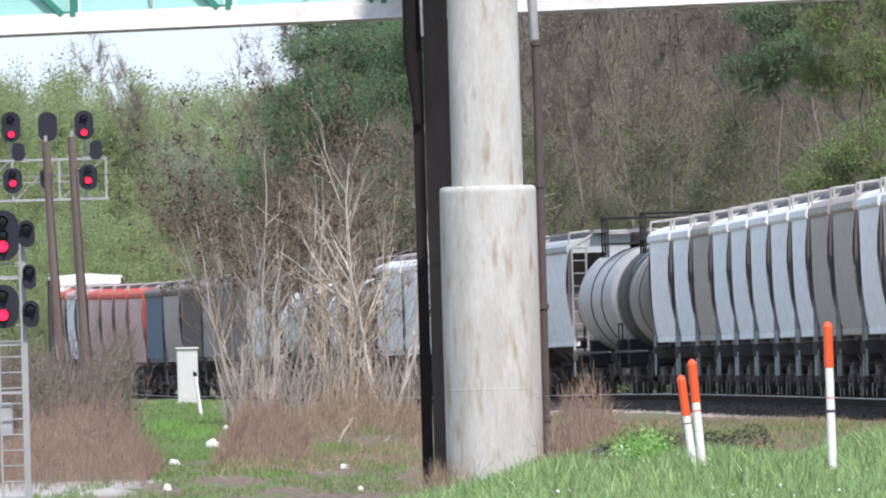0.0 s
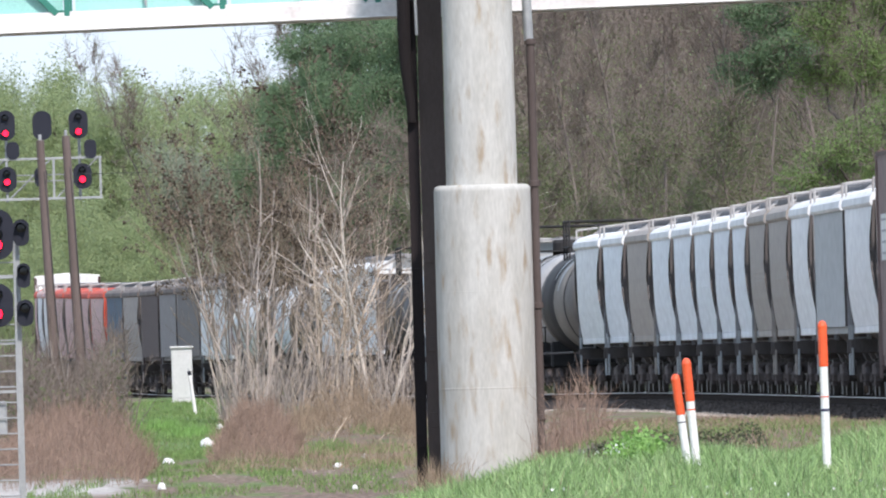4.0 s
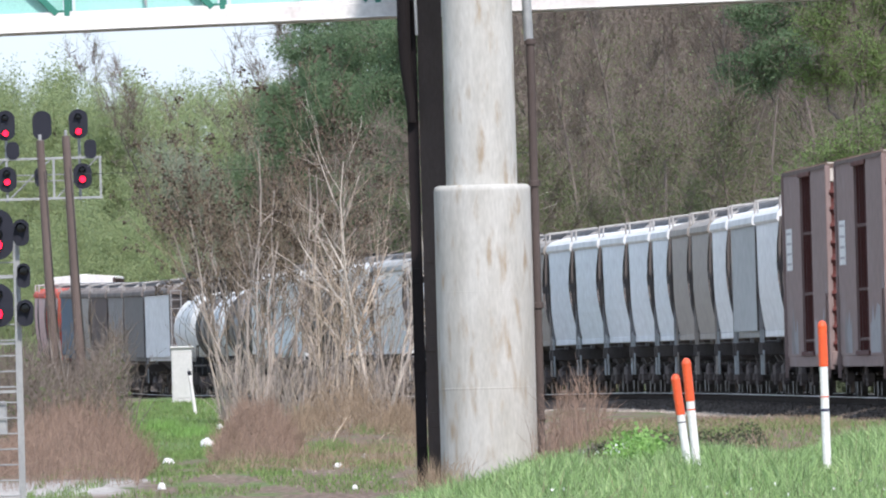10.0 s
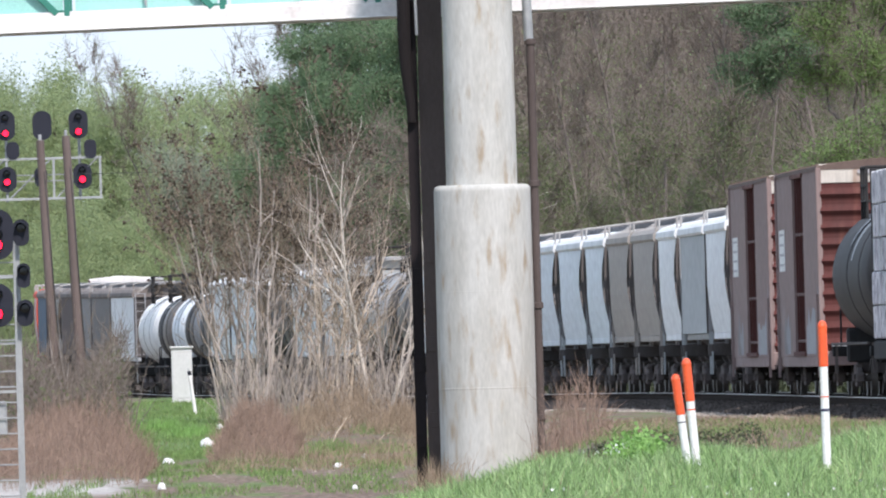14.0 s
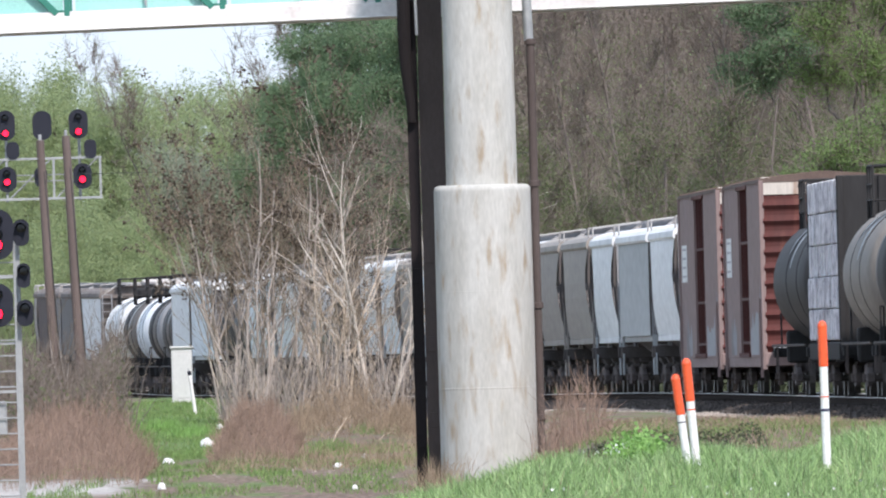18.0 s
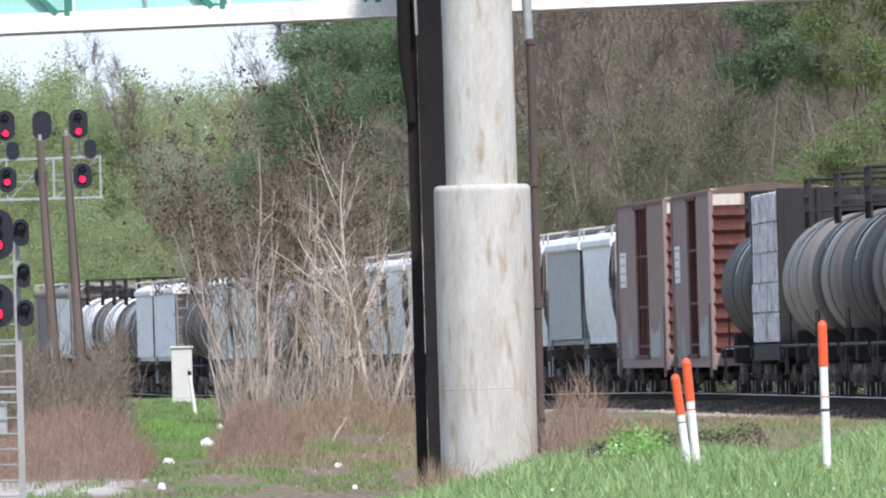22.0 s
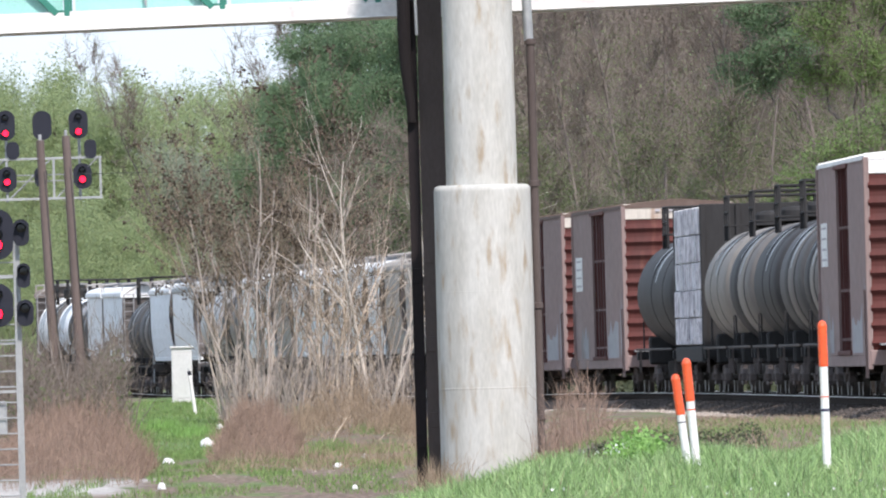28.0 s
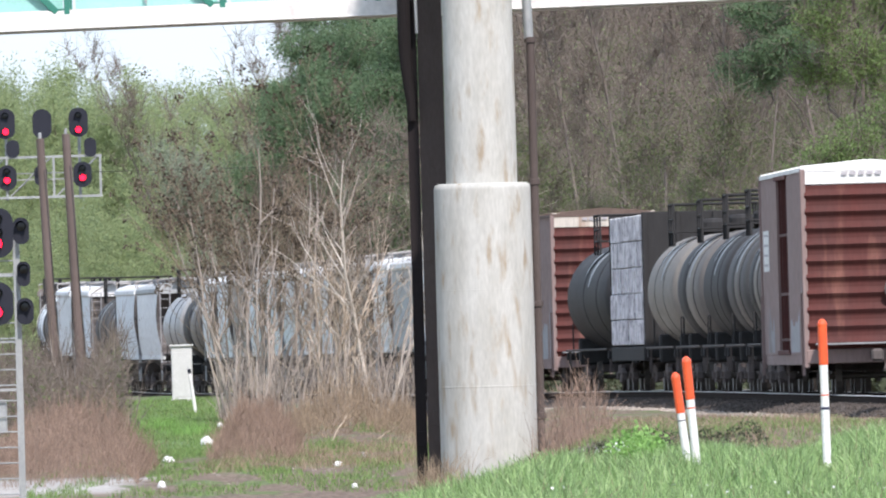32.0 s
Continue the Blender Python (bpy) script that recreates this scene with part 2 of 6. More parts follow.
def box(bm, c, size, rot=None, bevel=0.0):
    m = Matrix.Translation(c) @ (rot or Matrix()) @ Matrix.Diagonal((*size, 1))
    r = bmesh.ops.create_cube(bm, size=1, matrix=m)
    if bevel:
        edges = {e for v in r["verts"] for e in v.link_edges}
        bmesh.ops.bevel(bm, geom=list(edges), offset=bevel, segments=1, affect="EDGES", profile=0.5)
    return bm


def rod(bm, a, b, r, n=8, r2=None):
    a, b = Vector(a), Vector(b)
    d = b - a
    m = Matrix.Translation((a + b) / 2) @ d.to_track_quat("Z", "Y").to_matrix().to_4x4()
    bmesh.ops.create_cone(bm, cap_ends=True, segments=n, radius1=r, radius2=r if r2 is None else r2, depth=d.length, matrix=m)
    return bm


def lathe(bm, prof, n=24, axis="Z", at=(0, 0, 0), caps=True):
    """A turned shape: prof is a list of (radius, height) along the axis."""
    rings = []
    for r, h in prof:
        ring = []
        for k in range(n):
            a = 2 * math.pi * k / n
            u, v = r * math.cos(a), r * math.sin(a)
            p = {"Z": (u, v, h), "Y": (u, h, v), "X": (h, u, v)}[axis]
            ring.append(bm.verts.new(Vector(at) + Vector(p)))
        rings.append(ring)
    for ra, rb in zip(rings, rings[1:]):
        for k in range(n):
            bm.faces.new((ra[k], ra[(k + 1) % n], rb[(k + 1) % n], rb[k]))
    if caps:
        bm.faces.new(rings[0])
        bm.faces.new(rings[-1])
    bmesh.ops.recalc_face_normals(bm, faces=bm.faces)
    return bm


def B():
    return bmesh.new()


# ---------------------------------------------------------------- ground: one sheet to the horizon
def ground_z(x, y):
    base = steps(y, (-400, 60, 150, 300, 380, 418, 450, 520, 640, 700, 1000), (-0.6, -0.6, -0.75, -1.45, -1.76, -1.74, -1.38, -1.1, -0.45, -0.12, -0.1))
    # the grassy mound before the pillar, falling to the left
    crest = steps(x, (-6, -2.5, -0.6, 1.15, 1.8, 3.0, 4.2, 5.4, 9.0, 30), (-1.5, -1.25, -0.95, -0.44, -0.45, -0.40, -0.31, -0.18, -0.05, 0.0))
    z = base + max(0.0, crest - base) * math.exp(-((y - 250) / (70 if y < 250 else 42)) ** 2)
    # right of the pillar the ground lies higher, level with the foot of the ballast
    k = smooth(-0.5, 3.5, x) * smooth(300, 360, y) * (1 - smooth(560, 680, y))
    ditch = math.exp(-((y - 345) / 9) ** 2) * smooth(1.5, 2.2, x) * (1 - smooth(4.6, 5.6, x))
    z += (-0.30 - 0.18 * ditch - z) * k
    off = abs(x - track_x(y)) if 10 < y < 1130 else 99
    z = min(z, -0.8) + (z - min(z, -0.8)) * smooth(2.9, 4.2, off)
    z += 30 * smooth(1120, 1500, y) * smooth(-13, 5, x) + 6 * smooth(1180, 1500, y) * (1 - smooth(-13, 5, x))
    z += 5 * smooth(14, 60, x - track_x(y)) * smooth(560, 720, y)
    amp = 0.05 if y < 1000 else 0.4
    return z + amp * noise.noise((x * 0.35, y * 0.05, 0)) + 0.5 * amp * noise.noise((x * 1.3, y * 0.2, 3))


def axis_steps(*runs):
    out = []
    for a, b, n in runs:
        out += list(np.linspace(a, b, n, endpoint=False))
    return out + [runs[-1][1]]


gx = axis_steps((-2600, -300, 10), (-300, -40, 14), (-40, -22, 14), (-22, 22, 126), (22, 45, 18), (45, 300, 14), (300, 2600, 10))
gy = axis_steps((-2600, -100, 10), (-100, 150, 16), (150, 740, 180), (740, 1160, 60), (1160, 1600, 26), (1600, 3600, 12))
verts = [(x, y, ground_z(x, y)) for y in gy for x in gx]
W = len(gx)
faces = [(j * W + i, j * W + i + 1, (j + 1) * W + i + 1, (j + 1) * W + i) for j in range(len(gy) - 1) for i in range(W - 1)]


def ground_material():
    """Dry brown turf, green patches, grey gravel where the service road runs, brown leaf litter under the woods."""
    m = bpy.data.materials.new("turf and earth")
    m.use_nodes = True
    nt = m.node_tree
    N, L = nt.nodes, nt.links
    geo = N.new("ShaderNodeNewGeometry")
    sep = N.new("ShaderNodeSeparateXYZ")
    L.new(geo.outputs["Position"], sep.inputs[0])
    mp = N.new("ShaderNodeMapping")
    mp.inputs["Scale"].default_value = (1, 0.18, 1)
    L.new(geo.outputs["Position"], mp.inputs[0])

    def tex(sc, det=4):
        n = N.new("ShaderNodeTexNoise")
        n.inputs["Scale"].default_value, n.inputs["Detail"].default_value = sc, det
        L.new(mp.outputs[0], n.inputs["Vector"])
        return n.outputs["Fac"]

    def ramp(v, lo, hi):
        r = N.new("ShaderNodeMapRange")
        r.interpolation_type = "SMOOTHSTEP"
        r.inputs["From Min"].default_value, r.inputs["From Max"].default_value = lo, hi
        L.new(v, r.inputs["Value"])
        return r.outputs[0]

    def op(kind, a, b):
        n = N.new("ShaderNodeMath")
        n.operation = kind
        for sock, v in zip(n.inputs, (a, b)):
            if isinstance(v, (int, float)):
                sock.default_value = v
            else:
                L.new(v, sock)
        return n.outputs[0]

    def blend(f, a, b):
        x = N.new("ShaderNodeMix")
        x.data_type = "RGBA"
        L.new(f, x.inputs[0])
        for sock, c in ((x.inputs[6], a), (x.inputs[7], b)):
            if isinstance(c, tuple):
                sock.default_value = (*c, 1)
            else:
                L.new(c, sock)
        return x.outputs[2]

    patch, fine = tex(0.9), tex(7, 3)
    earth = blend(ramp(fine, 0.35, 0.65), (0.22, 0.165, 0.13), (0.125, 0.095, 0.075))
    green = blend(ramp(fine, 0.35, 0.65), (0.13, 0.20, 0.065), (0.085, 0.135, 0.045))
    X, Y = sep.outputs[0], sep.outputs[1]
    # the green strip beside the signal cabinet, and the mound in front
    wander = op("ADD", op("ADD", X, op("MULTIPLY", op("SUBTRACT", Y, 560), 0.0145)), op("MULTIPLY", op("SUBTRACT", patch, 0.5), 3.0))
    strip = op("MULTIPLY", ramp(wander, -9.2, -8.3), op("SUBTRACT", 1.0, ramp(wander, -6.3, -5.4)))
    strip = op("MULTIPLY", strip, ramp(Y, 470, 520))
    mound = op("SUBTRACT", 1.0, ramp(Y, 318, 345))
    g = op("MAXIMUM", op("MAXIMUM", op("MULTIPLY", strip, 0.95), mound), op("MULTIPLY", ramp(patch, 0.50, 0.62), 0.8))
    col = blend(g, earth, green)
    road = op("MULTIPLY", op("SUBTRACT", 1.0, ramp(op("ADD", X, op("MULTIPLY", op("SUBTRACT", patch, 0.5), 3.0)), -7.4, -6.4)), op("MULTIPLY", ramp(op("ADD", Y, op("MULTIPLY", fine, 12.0)), 434, 442), op("SUBTRACT", 1.0, ramp(Y, 448, 456))))
    # dark band painted into the ground's colour for the ditch's shade
    ditch_shade = op("MULTIPLY", op("MULTIPLY", ramp(op("ADD", X, patch), 2.2, 2.7), op("SUBTRACT", 1.0, ramp(op("ADD", X, patch), 5.0, 5.8))), op("MULTIPLY", ramp(Y, 334, 340), op("SUBTRACT", 1.0, ramp(Y, 352, 362))))
    col = blend(ditch_shade, col, (0.035, 0.028, 0.022))
    gravel = blend(ramp(fine, 0.3, 0.7), (0.46, 0.44, 0.42), (0.34, 0.32, 0.30))
    col = blend(road, col, gravel)
    wood = ramp(Y, 900, 1150)
    litter = blend(ramp(patch, 0.35, 0.65), (0.17, 0.137, 0.112), (0.125, 0.112, 0.078))
    col = blend(wood, col, litter)
    bs = N["Principled BSDF"]
    bs.inputs["Roughness"].default_value = 0.95
    bs.inputs["Specular IOR Level"].default_value = 0.15
    L.new(col, bs.inputs["Base Color"])
    bp = N.new("ShaderNodeBump")
    bp.inputs["Strength"].default_value, bp.inputs["Distance"].default_value = 0.6, 0.05
    L.new(fine, bp.inputs["Height"])
    L.new(bp.outputs[0], bs.inputs["Normal"])
    return m


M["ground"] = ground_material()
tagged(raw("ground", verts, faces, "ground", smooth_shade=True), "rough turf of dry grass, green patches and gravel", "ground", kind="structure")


# ---------------------------------------------------------------- track: ballast, ties, rails
def sweep(name, section, s0, s1, step, material, label, kind="structure"):
    vs, fs, n, k = [], [], len(section), 0
    s = s0
    while s <= s1:
        p, a = on_track(s), radians(heading(s))
        for u, w in section:
            vs.append((p.x + u * math.cos(a), p.y + u * math.sin(a), p.z + w))
        if k:
            for i in range(n - 1):
                fs.append(((k - 1) * n + i, (k - 1) * n + i + 1, k * n + i + 1, k * n + i))
        k += 1
        s += step
    return tagged(raw(name, vs, fs, material, smooth_shade=False), label, name.split("_")[0], kind=kind)


sweep("ballast", [(-4.3, -1.1), (-3.5, -0.66), (-2.75, -0.38), (-2.0, -0.20), (1.75, -0.20), (2.6, -0.42), (3.3, -0.66), (4.3, -1.1)], -440, 690, 5, "ballast", "bank of grey crushed stone under the railway track")
sweep("gravel_shoulder", [(-6.6, -1.6), (-5.4, -0.46), (-4.4, -0.41), (-3.5, -0.385), (-2.85, -0.37), (-2.7, -0.50)], -170, 70, 5, "toe_stone", "pale dusty stone along the foot of the ballast")
RAIL = [(-0.07, -0.17), (-0.07, -0.155), (-0.012, -0.14), (-0.012, -0.045), (-0.036, -0.035), (-0.036, 0.0), (0.036, 0.0), (0.036, -0.035), (0.012, -0.045), (0.012, -0.14), (0.07, -0.155), (0.07, -0.17)]
for side in (-0.752, 0.752):
    r = sweep("rail", [(u + side, w) for u, w in RAIL], -440, 690, 5, "rail_rust", "rusty steel rail with a polished running surface")
    top = sweep("running_surface", [(side - 0.038, -0.014), (side - 0.038, -0.002), (side - 0.028, 0.006), (side + 0.026, 0.006), (side + 0.032, 0.002)], -440, 690, 5, "rail", "polished running surface")
    top.parent = r
    del top["category"], top["kind"]
vs, fs = [], []
s = -200.0
while s < 680:
    p, a = on_track(s), radians(heading(s))
    c, q = math.cos(a), math.sin(a)
    k = len(vs)
    for u, w, h in ((-1.3, -.11, -.3), (1.3, -.11, -.3), (1.3, .11, -.3), (-1.3, .11, -.3), (-1.3, -.11, -.172), (1.3, -.11, -.172), (1.3, .11, -.172), (-1.3, .11, -.172)):
        vs.append((p.x + u * c - w * q, p.y + u * q + w * c, p.z + h))
    fs += [(k, k + 1, k + 5, k + 4), (k + 1, k + 2, k + 6, k + 5), (k + 2, k + 3, k + 7, k + 6), (k + 3, k, k + 4, k + 7), (k + 4, k + 5, k + 6, k + 7)]
    s += 0.52
tagged(raw("ties", vs, fs, "tie"), "row of weathered wooden railway ties", "ties", kind="stuff")


# ---------------------------------------------------------------- footbridge on a round concrete pillar
def bridge():
    e = new("footbridge")
    tagged(e, "green steel truss footbridge with a white edge beam and turquoise panels", "bridge")
    grade = Matrix.Rotation(-math.atan(0.0165), 4, "Y")
    e.matrix_basis = Matrix.Translation((-3, 404.0, 7.86)) @ grade
    for y, nm in ((-1.5, "edge_beam"), (1.5, "edge_beam")):
        bm = B()
        box(bm, (0, y, 0.165), (60, 0.16, 0.28), bevel=0.012)
        box(bm, (0, y, 0.02), (60, 0.19, 0.03), bevel=0.006)
        part(nm, bm, "white_beam", e)
        bm = B()
        box(bm, (0, y, 0.345), (60, 0.11, 0.085), bevel=0.008)
        part("kerb", bm, "white_beam", e, "white painted kerb along the deck")
    bm = B()
    box(bm, (0, 0, 0.26), (60, 2.7, 0.12))
    part("deck", bm, "concrete", e, "concrete walking deck")
    for i in range(-10, 11):
        x = -4.40 + 3.08 * i
        for y in (-1.5, 1.5):
            bm = B()
            box(bm, (x + 0.10, y, 1.75), (0.11, 0.15, 2.96), bevel=0.01)
            part("truss_post", bm, "green_steel", e)
            bm = B()
            box(bm, (x - 0.06, y, 0.40), (0.40, 0.13, 0.04), bevel=0.004)
            part("gusset", bm, "green_steel", e)
            bm = B()
            a, b = Vector((x - 0.10, y, 0.35)), Vector((x - 2.9, y, 3.2))
            d = b - a
            rot = d.to_track_quat("Z", "Y").to_matrix().to_4x4()
            box(bm, (a + b) / 2, (0.14, 0.13, d.length), rot, bevel=0.01)
            part("diagonal", bm, "green_steel", e)
            for k in range(2):
                bm = B()
                box(bm, (x + 0.2 + 0.75 + 1.42 * k, y + 0.10, 1.23), (1.36, 0.02, 1.75))
                part("panel", bm, "teal_panel", e)
            bm = B()
            box(bm, (x + 1.66, y, 1.3), (0.04, 0.06, 1.7))
            part("panel_post", bm, "galv", e)
    for y in (-1.5, 1.5):
        bm = B()
        box(bm, (0, y, 3.35), (60, 0.2, 0.25), bevel=0.02)
        part("top_chord", bm, "green_steel", e)
    return e


bridge()


def pillar():
    e = new("bridge_pillar")
    e.location = (0.80, 400.0, -1.5)
    tagged(e, "pale round concrete pillar with a thicker jacket, rust-stained", "pillar")
    bm = B()
    lathe(bm, [(0.955, -0.4), (0.955, 1.2), (0.96, 3.6), (0.95, 5.86), (0.95, 5.90), (0.93, 5.97), (0.86, 6.0), (0.60, 6.0)], 56, caps=False)
    part("jacket", bm, "concrete", e, smooth_shade=False)
    for z in (2.0, 3.9):
        bm = B()
        lathe(bm, [(0.952, z - 0.03), (0.9595, z - 0.012), (0.9595, z + 0.012), (0.952, z + 0.03)], 56)
        part("joint", bm, "concrete", e)
    bm = B()
    lathe(bm, [(0.70, 5.98), (0.695, 7.5), (0.685, 10.0), (0.68, 13.2)], 48, caps=False)
    part("shaft", bm, "concrete", e)
    for p in e.children:
        p.data.polygons.foreach_set("use_smooth", [len(f.vertices) == 4 for f in p.data.polygons])
    bm = B()
    box(bm, (0, 2.0, 13.3), (2.2, 6.4, 0.5), bevel=0.03)
    part("cap", bm, "concrete", e)
    return e


pillar()


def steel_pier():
    """Dark H-section columns beside the pillar; the deck's shade is put into the darker colour."""
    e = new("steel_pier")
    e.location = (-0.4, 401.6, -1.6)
    tagged(e, "shade-dark weathered steel pier of upright beams", "pier")
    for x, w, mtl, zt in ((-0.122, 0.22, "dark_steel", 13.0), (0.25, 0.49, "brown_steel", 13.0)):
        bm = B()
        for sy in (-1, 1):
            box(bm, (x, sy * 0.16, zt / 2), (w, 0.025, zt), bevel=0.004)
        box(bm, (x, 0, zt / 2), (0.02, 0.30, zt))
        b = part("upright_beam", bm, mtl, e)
        for z in (1.1, 2.6, 4.35):
            bm = B()
            box(bm, (x, -0.18, z + (0.4 if x > 0 else 0)), (w * 0.96, 0.014, 0.30), bevel=0.004)
            for u in (-0.06, 0.06):
                for dz in (-0.09, 0.09):
                    rod(bm, (x + u, -0.185, z + dz + (0.4 if x > 0 else 0)), (x + u, -0.205, z + dz + (0.4 if x > 0 else 0)), 0.016, 6)
            part("splice_plate", bm, mtl, b)
    bm = B()
    pts = [(-0.25, 13.0), (-0.25, 9.05), (-0.245, 8.8), (-0.235, 8.55), (-0.215, 8.3), (-0.185, 8.0), (-0.155, 7.75), (-0.14, 7.4)]
    for k, ((xa, za), (xb, zb)) in enumerate(zip(pts, pts[1:])):
        rod(bm, (xa, -0.28, za), (xb, -0.28, zb - 0.02), 0.14 - 0.008 * k, 14, 0.14 - 0.008 * (k + 1))
    part("bent_pipe", bm, "tar", e, "black bent drain pipe")
    bm = B()
    rod(bm, (0.0, -0.42, 9.1), (-0.06, -0.42, 12.8), 0.03, 10)
    part("conduit", bm, "galv", e, "bare grey conduit")
    return e


steel_pier()


def drain():
    e = new("drain_pipe")
    e.location = (1.83, 400.4, -1.3)
    tagged(e, "brown drain pipe with a grey upper length beside the pillar", "pipe")
    bm = B()
    rod(bm, (0, 0, 0), (0, 0, 8.62), 0.085, 14)
    part("lower_pipe", bm, "brown_steel", e)
    bm = B()
    rod(bm, (-0.03, 0, 8.62), (-0.14, 0, 12.4), 0.095, 14)
    part("upper_pipe", bm, "galv", e, "grey upper pipe")
    for z in (1.2, 3.4, 5.8, 8.6):
        bm = B()
        lathe(bm, [(0.088, z - 0.06), (0.115, z - 0.05), (0.115, z + 0.05), (0.088, z + 0.06)], 14)
        part("collar", bm, "brown_steel", e)
    return e


drain()



def stones(name, seed, n, place, size, material, label):
    """Loose crushed stones: squashed octahedra lying on a slope."""
    g = np.random.default_rng(seed)
    P = np.array([place(g) for _ in range(n)])
    base = np.array([(1, 0, 0), (0, 1, 0), (-1, 0, 0), (0, -1, 0), (0, 0, 0.8), (0, 0, -0.8)], float)
    V = P[:, None, :] + (base[None] * g.uniform(0.5, 1.2, (n, 6, 1)) + g.normal(size=(n, 6, 3)) * 0.15) * (size * g.uniform(0.5, 1.4, (n, 1, 1)))
    F = np.array([(0, 1, 4), (1, 2, 4), (2, 3, 4), (3, 0, 4), (1, 0, 5), (2, 1, 5), (3, 2, 5), (0, 3, 5)])
    F = (np.arange(n)[:, None, None] * 6 + F[None]).reshape(-1, 3)
    return tagged(raw(name, [tuple(v) for v in V.reshape(-1, 3)], [tuple(f) for f in F.tolist()], material), label, "stones", kind="stuff")


def along_track(s0, s1, us, zs):
    def place(g):
        s = g.uniform(s0, s1)
        p, a = on_track(s), radians(heading(s))
        u = g.uniform(us[0], us[-1])
        return (p.x + u * math.cos(a), p.y + u * math.sin(a), p.z + float(np.interp(u, us, zs)))
    return place


stones("ballast_stones", 71, 9000, along_track(-130, 60, (-2.8, -2.0, -0.85), (-0.40, -0.2, -0.2)), 0.05, "ballast", "loose dark crushed stone beside the rail")
stones("gravel", 72, 9000, along_track(-150, 60, (-5.4, -4.4, -3.5, -2.85, -2.7), (-0.47, -0.42, -0.39, -0.375, -0.38)), 0.05, "toe_stone", "loose pale gravel at the ballast's foot")
# ---------------------------------------------------------------- railway cars (local: +Y ahead, z from the rails' top)
SHARED = {}


def shared(name, key, fill, material, parent, smooth_shade=False):
    """A part whose mesh is built once and used again by all that are alike."""
    if key not in SHARED:
        bm = B()
        fill(bm)
        me = bpy.data.meshes.new(name)
        bm.to_mesh(me)
        bm.free()
        if smooth_shade:
            me.polygons.foreach_set("use_smooth", [True] * len(me.polygons))
        me.materials.append(M[material])
        SHARED[key] = me
    ob = new(name, SHARED[key])
    ob.parent = parent
    return ob


def side_frame(bm):
    box(bm, (0, 0, 0.62), (0.14, 1.1, 0.22), bevel=0.02)
    box(bm, (0, -0.72, 0.52), (0.13, 0.55, 0.16), Matrix.Rotation(0.35, 4, "X"), bevel=0.02)
    box(bm, (0, 0.72, 0.52), (0.13, 0.55, 0.16), Matrix.Rotation(-0.35, 4, "X"), bevel=0.02)
    box(bm, (0, 0, 0.30), (0.12, 0.7, 0.10), bevel=0.02)
    for yy in (-0.22, 0, 0.22):
        rod(bm, (0, yy, 0.33), (0, yy, 0.6), 0.06, 6)
    for yy in (-0.89, 0.89):
        box(bm, (0, yy, 0.44), (0.2, 0.2, 0.22), bevel=0.03)


def wheelset(bm):
    rod(bm, (-1.05, 0, 0), (1.05, 0, 0), 0.075, 8)
    for sx in (-1, 1):
        lathe(bm, [(0.14, sx * 0.66), (0.30, sx * 0.675), (0.36, sx * 0.66), (0.455, sx * 0.665), (0.445, sx * 0.70), (0.42, sx * 0.80), (0.30, sx * 0.79), (0.16, sx * 0.77)], 20, "X")


def truck(parent, y):
    t = shared("truck", "bolster", lambda bm: box(bm, (0, 0, 0.66), (2.1, 0.34, 0.26), bevel=0.03), "steel", parent)
    t.location = (0, y, 0)
    for sx in (-1, 1):
        shared("side_frame", "side_frame", side_frame, "steel", t).location = (sx * 1.02, 0, 0)
    for yy in (-0.89, 0.89):
        shared("wheelset", "wheelset", wheelset, "wheel", t).location = (0, yy, 0.42)
    return t


def coupler(parent, y, sgn):
    bm = B()
    box(bm, (0, y + sgn * 0.35, 0.88), (0.16, 0.7, 0.18), bevel=0.02)
    box(bm, (0.05, y + sgn * 0.75, 0.88), (0.26, 0.26, 0.28), bevel=0.05)
    rod(bm, (0.3, y, 0.8), (0.22, y + sgn * 0.7, 0.55), 0.03, 6)
    return part("coupler", bm, "steel", parent)


def ladder(parent, x, y, z0, z1, material, name="ladder", across=False):
    bm = B()
    d = (0.0, 0.2) if not across else (0.2, 0.0)
    for s in (-1, 1):
        box(bm, (x + s * d[0], y + s * d[1], (z0 + z1) / 2), (0.05, 0.05, z1 - z0))
    z = z0 + 0.1
    while z < z1:
        rod(bm, (x - d[0], y - d[1], z), (x + d[0], y + d[1], z), 0.016, 5)
        z += 0.36
    return part(name, bm, material, parent)


def under(e, half, truck_at, body_mat):
    """Couplers, trucks, centre sill and brake gear that each car has."""
    truck(e, truck_at)
    truck(e, -truck_at)
    coupler(e, half, 1)
    coupler(e, -half, -1)
    bm = B()
    box(bm, (0, 0, 0.98), (0.5, 2 * half, 0.28), bevel=0.02)
    part("center_sill", bm, "steel", e)


